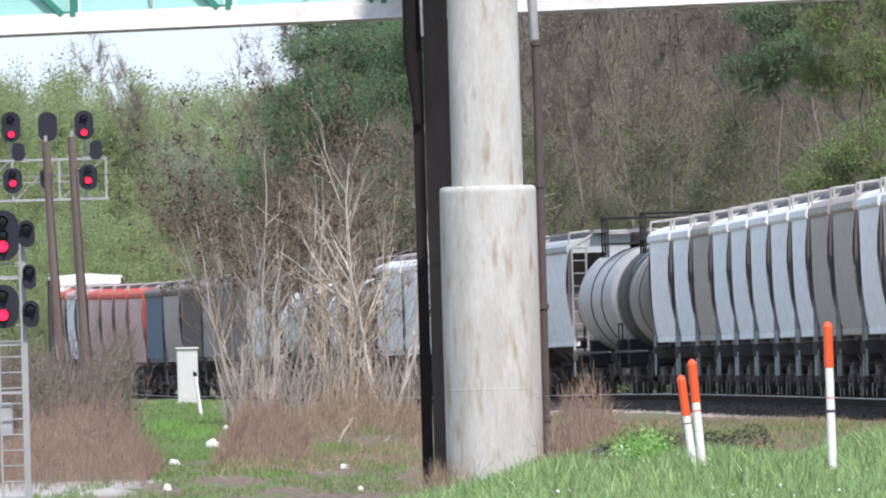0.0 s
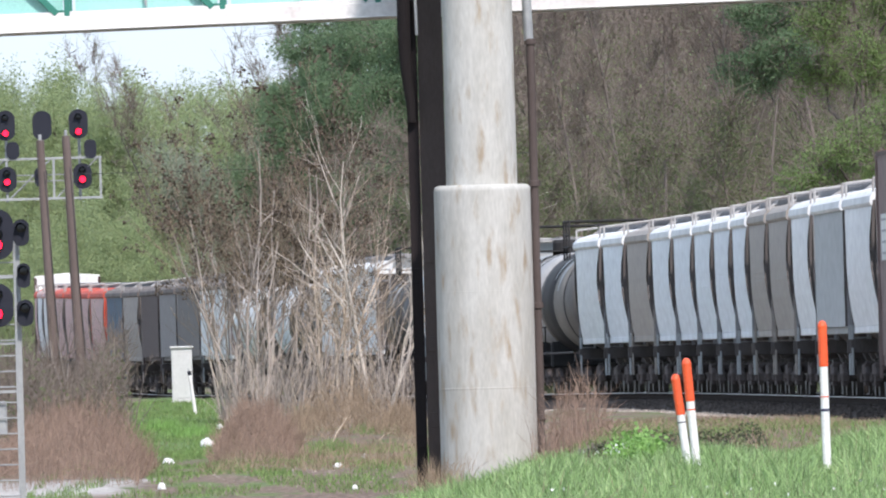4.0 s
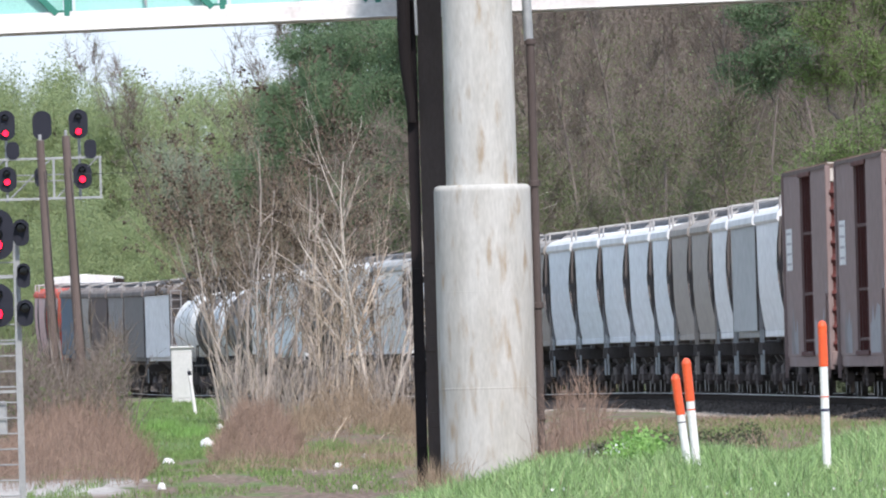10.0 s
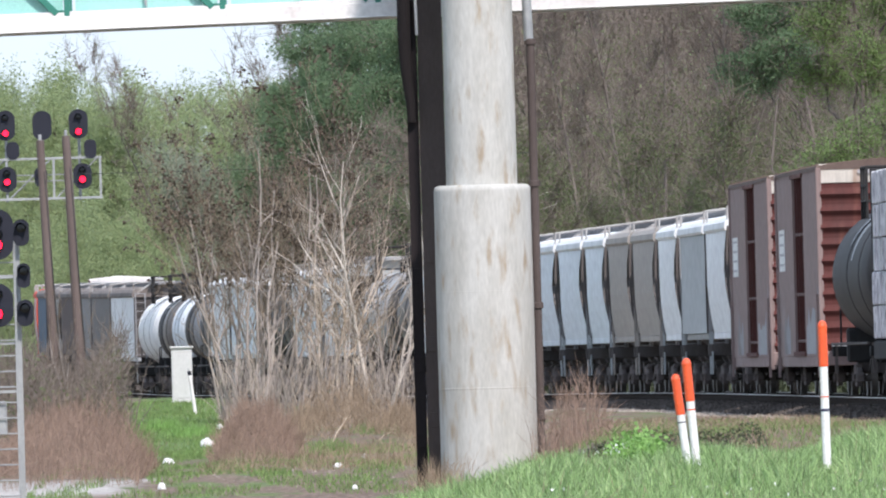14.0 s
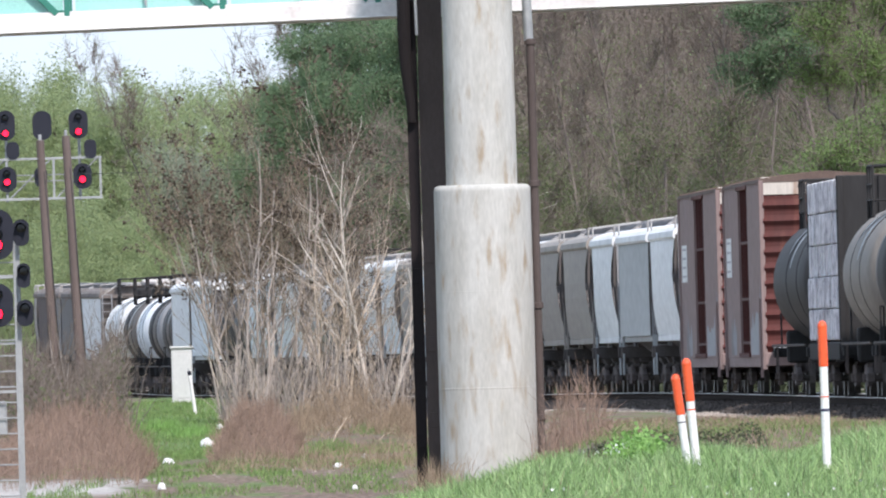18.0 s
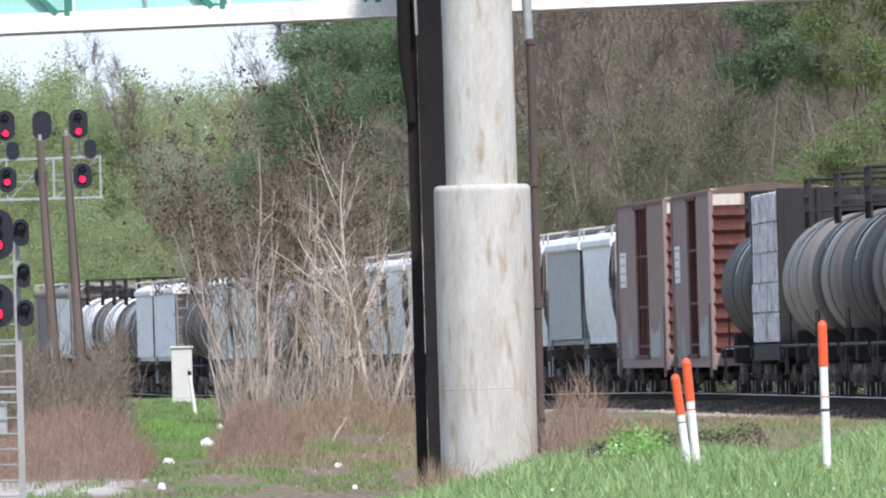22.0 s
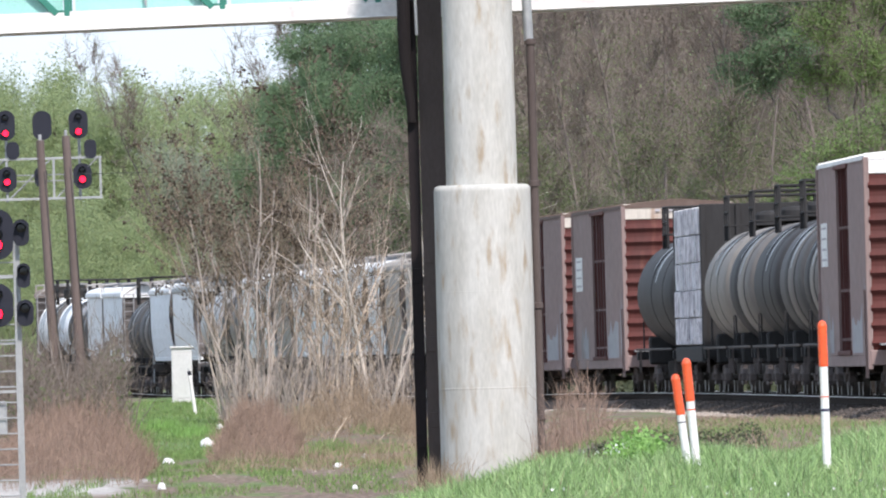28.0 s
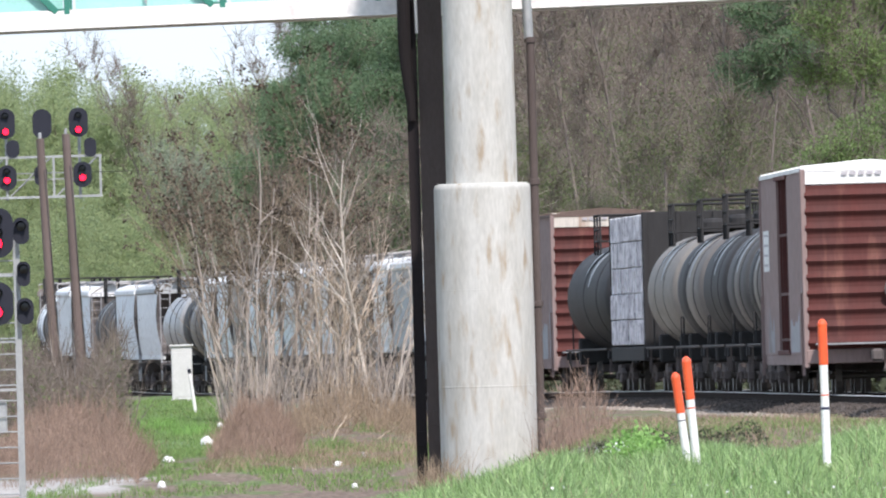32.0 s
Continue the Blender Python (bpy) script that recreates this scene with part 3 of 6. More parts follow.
def hopper(name, half, side, roof, label, flat=False, tall=0.0, post=None):
    """A covered hopper: bulging (or flat, ribbed) side sheets, arched roof, slope-sheeted open ends."""
    e = new(name)
    post = post or side
    eave, sill, wmax = 4.2 + tall, 1.55, 1.55
    zs = [sill, 1.62, 1.9, 2.3, 2.7, 3.1, 3.5, 3.9, eave - 0.05, eave]
    hw = [1.39, 1.40, 1.455, 1.52, 1.56, 1.575, 1.57, 1.55, 1.53, 1.50]
    if flat:
        hw = [1.52] * len(zs)
    cut = [0.12, 0.12, 0.25, 0.62, 1.0, 1.2, 1.0, 0.45, 0.14, 0.1] if not flat else [0.15, 0.15, 0.2, 0.25, 0.25, 0.25, 0.2, 0.15, 0.1, 0.1]
    bm = B()
    rows = []
    for z, w, c in zip(zs, hw, cut):
        y = half - c
        rows.append([bm.verts.new(p) for p in ((-w, -y, z), (-w, 0, z), (-w, y, z), (w, y, z), (w, 0, z), (w, -y, z))])
    for a, b in zip(rows, rows[1:]):
        for k in range(6):
            bm.faces.new((a[k], a[(k + 1) % 6], b[(k + 1) % 6], b[k]))
    bm.faces.new(rows[0])
    bm.faces.new(rows[-1])
    bmesh.ops.recalc_face_normals(bm, faces=bm.faces)
    # end faces take the dark colour that paints shade into the gaps
    for f in bm.faces:
        f.normal_update()
        if abs(f.normal.y) > 0.3:
            f.material_index = 1
    part("body", bm, side, e).data.materials.append(M["car_shade"])
    # roof with a rolled eave
    bm = B()
    prof = [(-1.56, eave - 0.16), (-1.60, eave - 0.10), (-1.58, eave + 0.04), (-1.46, eave + 0.16), (-1.1, eave + 0.26), (-0.5, eave + 0.33), (0, eave + 0.35), (0.5, eave + 0.33), (1.1, eave + 0.26), (1.46, eave + 0.16), (1.58, eave + 0.04), (1.60, eave - 0.10), (1.56, eave - 0.16)]
    ra = [bm.verts.new((u, -half + 0.05, z)) for u, z in prof]
    rb = [bm.verts.new((u, half - 0.05, z)) for u, z in prof]
    for i in range(len(prof) - 1):
        bm.faces.new((ra[i], ra[i + 1], rb[i + 1], rb[i]))
    bm.faces.new(ra)
    bm.faces.new(rb)
    bmesh.ops.recalc_face_normals(bm, faces=bm.faces)
    part("roof", bm, roof if roof != "white" else "light_grey", e)
    for u in (-0.62, 0.62):
        bm = B()
        box(bm, (u, 0, eave + 0.47), (0.42, 2 * half + 0.3, 0.035))
        part("running_board", bm, "dull_grey", e)
    bm = B()
    y = -half + 0.8
    while y < half - 0.3:
        for u in (-0.62, 0.62):
            box(bm, (u, y, eave + 0.37), (0.5, 0.05, 0.16))
        y += 1.4
    part("board_bracket", bm, "dull_grey", e)["kind"] = "stuff"
    n = 4
    for i in range(n):
        bm = B()
        yy = -half + 1.5 + i * (2 * half - 3.0) / (n - 1)
        lathe(bm, [(0.30, eave + 0.3), (0.30, eave + 0.44), (0.26, eave + 0.48)], 12, at=(0, yy, 0))
        part("hatch", bm, "roof_dust", e)
    for sgn in (-1, 1):
        for sx in (-1, 1):
            bm = B()
            box(bm, (sx * 1.44, sgn * (half - 0.06), 1.30), (0.06, 0.08, 0.56), bevel=0.01)
            box(bm, (sx * 1.44, sgn * (half - 0.10), 0.80), (0.05, 0.16, 0.58), bevel=0.01)
            part("corner_post", bm, post if post not in ("pale_blue", "light_grey", "white") else "mid_grey", e)
            if not flat:
                bm = B()
                rings = []
                for z, ww in list(zip(zs, hw))[:-1]:
                    rings.append([bm.verts.new((sx * (ww - dx), sgn * (half - dy), z)) for dx, dy in ((0.0, 0.04), (0.0, 0.14), (0.06, 0.14), (0.06, 0.04))])
                for ra, rb_ in zip(rings, rings[1:]):
                    for k in range(4):
                        bm.faces.new((ra[k], ra[(k + 1) % 4], rb_[(k + 1) % 4], rb_[k]))
                bm.faces.new(rings[0])
                bm.faces.new(rings[-1])
                bmesh.ops.recalc_face_normals(bm, faces=bm.faces)
                part("cage_post", bm, "red" if post == "red" else "car_shade", e)
            ladder(e, sx * 1.25, sgn * (half - 0.05), 1.2, eave, post if post in ("tan", "slate", "red", "dark_brown") else "dull_grey", across=True)
            bm = B()
            rod(bm, (sx * 1.48, sgn * (half - 0.10), eave - 0.05), (sx * 0.66, sgn * (half - 0.02), eave + 0.46), 0.045, 6)
            rod(bm, (sx * 1.50, sgn * (half - 0.35), eave + 0.0), (sx * 1.50, sgn * (half - 0.35), eave + 0.40), 0.03, 6)
            rod(bm, (sx * 1.50, sgn * (half - 0.35), eave + 0.40), (sx * 0.9, sgn * (half - 0.35), eave + 0.46), 0.03, 6)
            part("grab_iron", bm, "roof_dust", e)
        bm = B()
        box(bm, (0, sgn * (half - 0.05), 1.12), (3.0, 0.14, 0.30), bevel=0.015)
        part("end_sill", bm, "car_shade", e)
        for u in (-0.7, 0.7):
            q = shared("end_post", "end_post", lambda bm: box(bm, (0, 0, 0), (0.08, 0.08, 2.9)), "car_shade", e)
            q.location = (u, sgn * (half - 0.25), 2.6)
        bm = B()
        box(bm, (0, sgn * (half + 0.05), eave + 0.42), (1.7, 0.5, 0.04))
        part("crossover", bm, "dull_grey", e)
    for sx in (-1, 1):
        bm = B()
        box(bm, (sx * 1.33, 0, 1.47), (0.12, 2 * half - 0.3, 0.16), bevel=0.02)
        part("side_sill", bm, side, e)
    for yy in (-half * 0.4, 0.0, half * 0.4) if half > 5.6 else (-half * 0.3, half * 0.3):
        bm = B()
        r = []
        for z, a, b in ((1.56, 1.35, half * 0.32), (0.95, 0.7, 0.35), (0.62, 0.55, 0.28), (0.45, 0.55, 0.28)):
            r.append([bm.verts.new((sx * a, yy + sy * b, z)) for sx, sy in ((-1, -1), (1, -1), (1, 1), (-1, 1))])
        for p, q in zip(r, r[1:]):
            for k in range(4):
                bm.faces.new((p[k], p[(k + 1) % 4], q[(k + 1) % 4], q[k]))
        bm.faces.new(r[-1])
        bm.faces.new(r[0])
        bmesh.ops.recalc_face_normals(bm, faces=bm.faces)
        part("outlet", bm, "car_shade", e)
    under(e, half, half - 1.75, side)
    return tagged(e, label, "hopper car", group="railway cars in the train")


def tank_car(name, half, r, body, label, top=None):
    e = new(name)
    zc = 1.05 + r + 0.08
    L = half - 0.35
    bm = B()
    prof = []
    for i in range(7):
        a = math.pi / 2 * i / 6
        prof.append((max(0.02, r * math.sin(a)), -L + 0.75 * (1 - math.cos(a))))
    prof += [(r, -L * 0.5), (r, 0), (r, L * 0.5)] + [(q, -h) for q, h in reversed(prof)]
    lathe(bm, prof, 40, "Y", (0, 0, zc))
    part("tank", bm, body, e, smooth_shade=True)
    for yy in (-L + 0.85, L - 0.85) if body in ("white", "pale_blue") else ():
        bm = B()
        lathe(bm, [(r - 0.01, yy - 0.07), (r + 0.025, yy - 0.06), (r + 0.025, yy + 0.06), (r - 0.01, yy + 0.07)], 40, "Y", (0, 0, zc))
        part("band", bm, body, e)
    dark = body in ("brown_tank", "dark_tank", "dull_grey", "silver", "coal")
    cuts = [-L * 0.5, L * 0.12] if dark else [-L * 0.3, L * 0.34]
    wide = 0.2 if dark else 0.04
    for yy in cuts:
        bm = B()
        lathe(bm, [(r - 0.004, yy - wide), (r + 0.010, yy - wide + 0.01), (r + 0.010, yy + wide - 0.01), (r - 0.004, yy + wide)], 40, "Y", (0, 0, zc))
        part("seam", bm, "black", e)
    if body in ("brown_tank", "dark_tank", "coal", "umber"):
        for sx in (-1, 1):       # pale streaks painted on both flanks as highlights
            for y0, wy, a0, a1 in ((-0.9, 1.5, 12, 58), (1.6, 0.8, 26, 56)):
                bm = B()
                k = 8
                arc = []
                for i in range(k + 1):
                    a = radians(a0 + (a1 - a0) * i / k)
                    q = wy * (0.25 + 0.75 * i / k)
                    arc.append([bm.verts.new((sx * (r + 0.013) * math.cos(a), y0 + v, zc + (r + 0.013) * math.sin(a))) for v in (-q / 2, q / 2)])
                for pa, pb in zip(arc, arc[1:]):
                    bm.faces.new((pa[0], pa[1], pb[1], pb[0]))
                part("spill_streak", bm, "mid_grey", e, "pale streak painted as a highlight")
    if dark and body not in ("silver", "coal"):
        # lighter middle section; the dark one paints the shade between tank cars
        for ya, yb, tone in ((cuts[0], cuts[1], "umber" if body == "brown_tank" else "brown_tank"), (cuts[1], L * 0.8, "coal" if body != "dark_tank" else "dark_tank")):
            bm = B()
            lathe(bm, [(r - 0.004, ya + wide), (r + 0.005, ya + wide + 0.01), (r + 0.005, yb - wide - 0.01), (r - 0.004, yb - wide)], 40, "Y", (0, 0, zc))
            part("jacket_section", bm, tone, e, smooth_shade=True)
    bm = B()
    lathe(bm, [(0.42, zc + r - 0.08), (0.42, zc + r + 0.32), (0.36, zc + r + 0.40), (0.05, zc + r + 0.42)], 18)
    part("manway", bm, "black", e)
    bm = B()
    box(bm, (0, 0, zc + r + 0.08), (2.3, 2.4, 0.04))
    part("platform", bm, "black", e)
    bm = B()
    for sx in (-1, 1):
        for sy in (-1, 0, 1):
            rod(bm, (sx * 1.12, sy * 1.15, zc + r - 0.3), (sx * 1.12, sy * 1.15, zc + r + 0.8), 0.035, 6)
        for z in (0.4, 0.8):
            rod(bm, (sx * 1.12, -1.15, zc + r + z), (sx * 1.12, 1.15, zc + r + z), 0.03, 6)
    for sy in (-1, 1):
        rod(bm, (-1.12, sy * 1.15, zc + r + 0.8), (1.12, sy * 1.15, zc + r + 0.8), 0.03, 6)
    part("railing", bm, "black", e)
    for sx in (-1, 1):
        bm = B()
        rod(bm, (sx * 1.52, -half + 0.4, 1.18), (sx * 1.52, half - 0.4, 1.18), 0.03, 6)
        part("handrail", bm, "car_shade", e)
        for sgn in (-1, 1):
            ladder(e, sx * 1.42, sgn * (half - 0.35), 0.55, 1.2, "steel", "step")
    for sgn in (-1, 1):
        bm = B()
        box(bm, (0, sgn * (half - 1.75), 1.15), (2.5, 0.5, 0.75), bevel=0.05)
        part("saddle", bm, "black", e)
        bm = B()
        box(bm, (0, sgn * (half - 0.25), 1.02), (3.0, 0.35, 0.22), bevel=0.02)
        part("end_sill", bm, "black", e)
        bm = B()
        for u in (-1.3, -0.7, 0.7, 1.3):
            rod(bm, (u, sgn * (half - 0.15), 1.1), (u, sgn * (half - 0.15), 1.95), 0.025, 6)
        rod(bm, (-1.3, sgn * (half - 0.15), 1.95), (1.3, sgn * (half - 0.15), 1.95), 0.025, 6)
        part("end_rail", bm, "black", e)
    under(e, half, half - 1.75, body)
    return tagged(e, label, "tank car", group="railway cars in the train")


def box_car(name, half, label, side="box_grey", door="box_door", end="box_red", top="rusty_white", plain=False, eave=5.08):
    e = new(name)
    sill, w = 0.92, 1.50
    dw = half * 0.25
    # side sheets either side of the doorway
    for sx in (-1, 1):
        for a, b in ((-half, -dw), (dw, half)):
            bm = B()
            box(bm, (sx * (w - 0.03), (a + b) / 2, (eave + sill) / 2), (0.06, b - a, eave - sill), bevel=0.008)
            part("side_panel", bm, side, e)
        bm = B()
        box(bm, (sx * (w - 0.10), 0, (eave + sill) / 2), (0.06, 2 * dw, eave - sill))
        d = part("door", bm, door, e)
        for yy in (-dw * 0.6, -dw * 0.15, dw * 0.25, dw * 0.7):
            q = shared("lock_rod", "lock_rod%s%s" % (eave, plain), lambda bm: rod(bm, (0, 0, sill + 0.1), (0, 0, eave - 0.12), 0.03, 6), "box_red" if not plain else "dull_grey", d)
            q.location = (sx * (w - 0.05), yy, 0)
        for yy in (-dw * 0.6, -dw * 0.15, dw * 0.25, dw * 0.7):
            for z in (0.35, 1.4, 2.75):
                q = shared("rod_bracket", "rod_bracket", lambda bm: box(bm, (0, 0, 0), (0.05, 0.22, 0.07), bevel=0.01), "box_grey", d)
                q.location = (sx * (w - 0.05), yy, sill + z)
        for z in (sill + 0.06, eave - 0.1):
            bm = B()
            box(bm, (sx * (w - 0.01), 0, z), (0.10, 2 * dw + 0.5, 0.10), bevel=0.01)
            part("door_track", bm, side if plain else "box_red", d)
        bm = B()
        box(bm, (sx * (w - 0.06), 0, sill - 0.10), (0.10, 2 * half - 1.2, 0.26), bevel=0.01)
        part("side_sill", bm, side, e)
    for sgn in (-1, 1):
        bm = B()
        vs = []
        zs = [sill]
        n = 10
        zt = eave - 0.34
        for i in range(n):
            z0 = sill + 0.12 + i * (zt - sill - 0.15) / n
            h = (zt - sill - 0.15) / n
            for f, o in ((0.0, 0), (0.12, 0.02), (0.25, 0.06), (0.38, 0.095), (0.5, 0.06), (0.62, 0.02), (0.75, 0.0)):
                zs.append((z0 + f * h, o))
        prof = [(sill, 0.0)] + zs[1:] + [(zt, 0.0)]
        ra = [bm.verts.new((-w + 0.04, sgn * (half + o), z)) for z, o in prof]
        rb = [bm.verts.new((w - 0.04, sgn * (half + o), z)) for z, o in prof]
        for i in range(len(prof) - 1):
            bm.faces.new((ra[i], rb[i], rb[i + 1], ra[i + 1]) if sgn < 0 else (rb[i], ra[i], ra[i + 1], rb[i + 1]))
        part("corrugated_end", bm, end, e)
        bm = B()
        box(bm, (0, sgn * (half - 0.02), eave - 0.15), (2 * w - 0.04, 0.10, 0.42), bevel=0.015)
        part("end_header", bm, top, e)
        for sx in (-1, 1):
            q = shared("corner_post", "corner_post%s%s" % (side, eave), lambda bm: box(bm, (0, 0, 0), (0.12, 0.12, eave - sill + 0.3), bevel=0.02), side, e)
            q.location = (sx * (w - 0.01), sgn * (half - 0.01), (eave + sill) / 2 - 0.15)
        bm = B()
        box(bm, (0, sgn * (half - 0.02), sill - 0.05), (2 * w, 0.18, 0.32), bevel=0.02)
        part("end_sill", bm, side, e)
        ladder(e, 1.15, sgn * (half + 0.13), 0.6, eave - 0.7, end, across=True)
        bm = B()
        box(bm, (0, sgn * (half + 0.3), 1.15), (2.6, 0.45, 0.04))
        part("crossover", bm, "dull_grey", e)
        bm = B()
        lathe(bm, [(0.24, -0.02), (0.28, 0.0), (0.24, 0.02)], 18, "Y", (0.55, sgn * (half + 0.22), 2.35))
        part("brake_wheel", bm, "steel", e)
        for sx in (-1, 1):
            ladder(e, sx * (w + 0.05), sgn * (half - 0.45), 0.45, 2.3, side)
    bm = B()
    prof = [(-w - 0.03, eave - 0.06), (-w - 0.03, eave + 0.03), (-0.7, eave + 0.12), (0, eave + 0.15), (0.7, eave + 0.12), (w + 0.03, eave + 0.03), (w + 0.03, eave - 0.06)]
    ra = [bm.verts.new((u, -half - 0.04, z)) for u, z in prof]
    rb = [bm.verts.new((u, half + 0.04, z)) for u, z in prof]
    for i in range(len(prof) - 1):
        bm.faces.new((ra[i], ra[i + 1], rb[i + 1], rb[i]))
    bm.faces.new(ra)
    bm.faces.new(rb)
    bmesh.ops.recalc_face_normals(bm, faces=bm.faces)
    roof = part("roof", bm, top if top == "white" else "rust_roof", e)
    bm = B()
    k = int(half)
    for i in range(k):
        yy = -half + 0.5 + i * (2 * half - 1.0) / (k - 1)
        for sx in (-1, 1):
            box(bm, (sx * 0.76, yy, eave + 0.105), (1.5, 0.07, 0.05), Matrix.Rotation(sx * 0.08, 4, "Y"))
    part("roof_rib", bm, top if top == "white" else "rust_roof", roof)["kind"] = "stuff"
    bm = B()
    box(bm, (0, 0, sill + 0.02), (2 * w - 0.1, 2 * half - 0.1, 0.1))
    part("floor", bm, "steel", e)
    if not plain:
        # chalky repainted areas low on the sides
        for sx in (-1, 1):
            for yy, ww, z0, hh in ((half * 0.62, half * 0.3, 0.98, 0.95), (-half * 0.52, half * 0.42, 0.98, 1.15), (-half * 0.86, half * 0.10, 1.0, 1.6)):
                bm = B()
                k = 7
                cols = []
                for i in range(k + 1):
                    h = hh * (0.5 + abs(noise.noise((yy + i * 0.7, sx, half))) * 1.1)
                    cols.append([bm.verts.new((sx * (w + 0.005), yy - ww / 2 + ww * i / k, z)) for z in (z0, z0 + h)])
                for ca, cb in zip(cols, cols[1:]):
                    bm.faces.new((ca[0], cb[0], cb[1], ca[1]))
                part("repaint_patch", bm, "patch", e, "chalky blue-grey repainted patch")
        # white data panel of four rows of lettering near the leading end
        for sx in (-1, 1):
            bm = B()
            box(bm, (sx * (w + 0.006), half * 0.78, 3.35), (0.008, half * 0.26, 0.95))
            p = part("data_panel", bm, "white", e, "white painted data panel")
            for i in range(4):
                bm = B()
                box(bm, (sx * (w + 0.013), half * 0.78, 3.02 + 0.23 * i), (0.006, half * 0.19, 0.05))
                part("lettering_bar", bm, "grey_bar", p)
        for i in range(9):
            bm = B()
            box(bm, (-0.55 + 0.19 * i + (0.10 if i > 4 else 0), -half - 0.075, eave - 0.12), (0.13, 0.006, 0.075))
            part("lettering_bar", bm, "grey_bar", e)
    under(e, half, half - 2.6, side)
    return tagged(e, label, "box car", group="railway cars in the train")


def lumber_car(name, half, label):
    e = new(name)
    bm = B()
    box(bm, (0, 0, 1.12), (2.9, 2 * half, 0.22), bevel=0.02)
    part("deck", bm, "black", e)
    for sgn in (-1, 1):
        bm = B()
        box(bm, (0, sgn * (half - 0.12), 3.01), (2.95, 0.14, 3.62), bevel=0.02)
        bh = part("bulkhead", bm, "black", e)
        bm = B()
        for u in (-1.4, -0.5, 0.5, 1.4):
            box(bm, (u, sgn * (half - 0.02), 3.01), (0.12, 0.10, 3.62), bevel=0.01)
        part("stiffener", bm, "black", bh)
        ladder(e, 1.2, sgn * (half + 0.06), 1.2, 4.8, "black", across=True)
    for sx in (-1, 1):
        bm = B()
        box(bm, (sx * 1.42, 0, 1.02), (0.14, 2 * half - 0.4, 0.36), bevel=0.02)
        part("side_sill", bm, "black", e)
        n = 4
        for i in range(n):
            for k in range(5):
                bm = B()
                l = (2 * half - 0.7) / n
                j = random.uniform(-0.03, 0.03)
                box(bm, (sx * 0.76 + j, -half + 0.35 + l * (i + 0.5), 1.26 + 0.70 * (k + 0.5)), (1.44 + random.uniform(-0.05, 0.03), l - 0.06, 0.675), bevel=0.02)
                b = part("lumber_pack", bm, "wrap", e)
                for q in (-0.32, 0.32):
                    bm = B()
                    box(bm, (sx * 0.76 + j, -half + 0.35 + l * (i + 0.5 + q), 1.26 + 0.70 * (k + 0.5)), (1.466, 0.02, 0.685))
                    part("strap", bm, "light_grey", b)
    under(e, half, half - 2.2, "black")
    return tagged(e, label, "flat car", group="railway cars in the train")


SPEED = 7.53
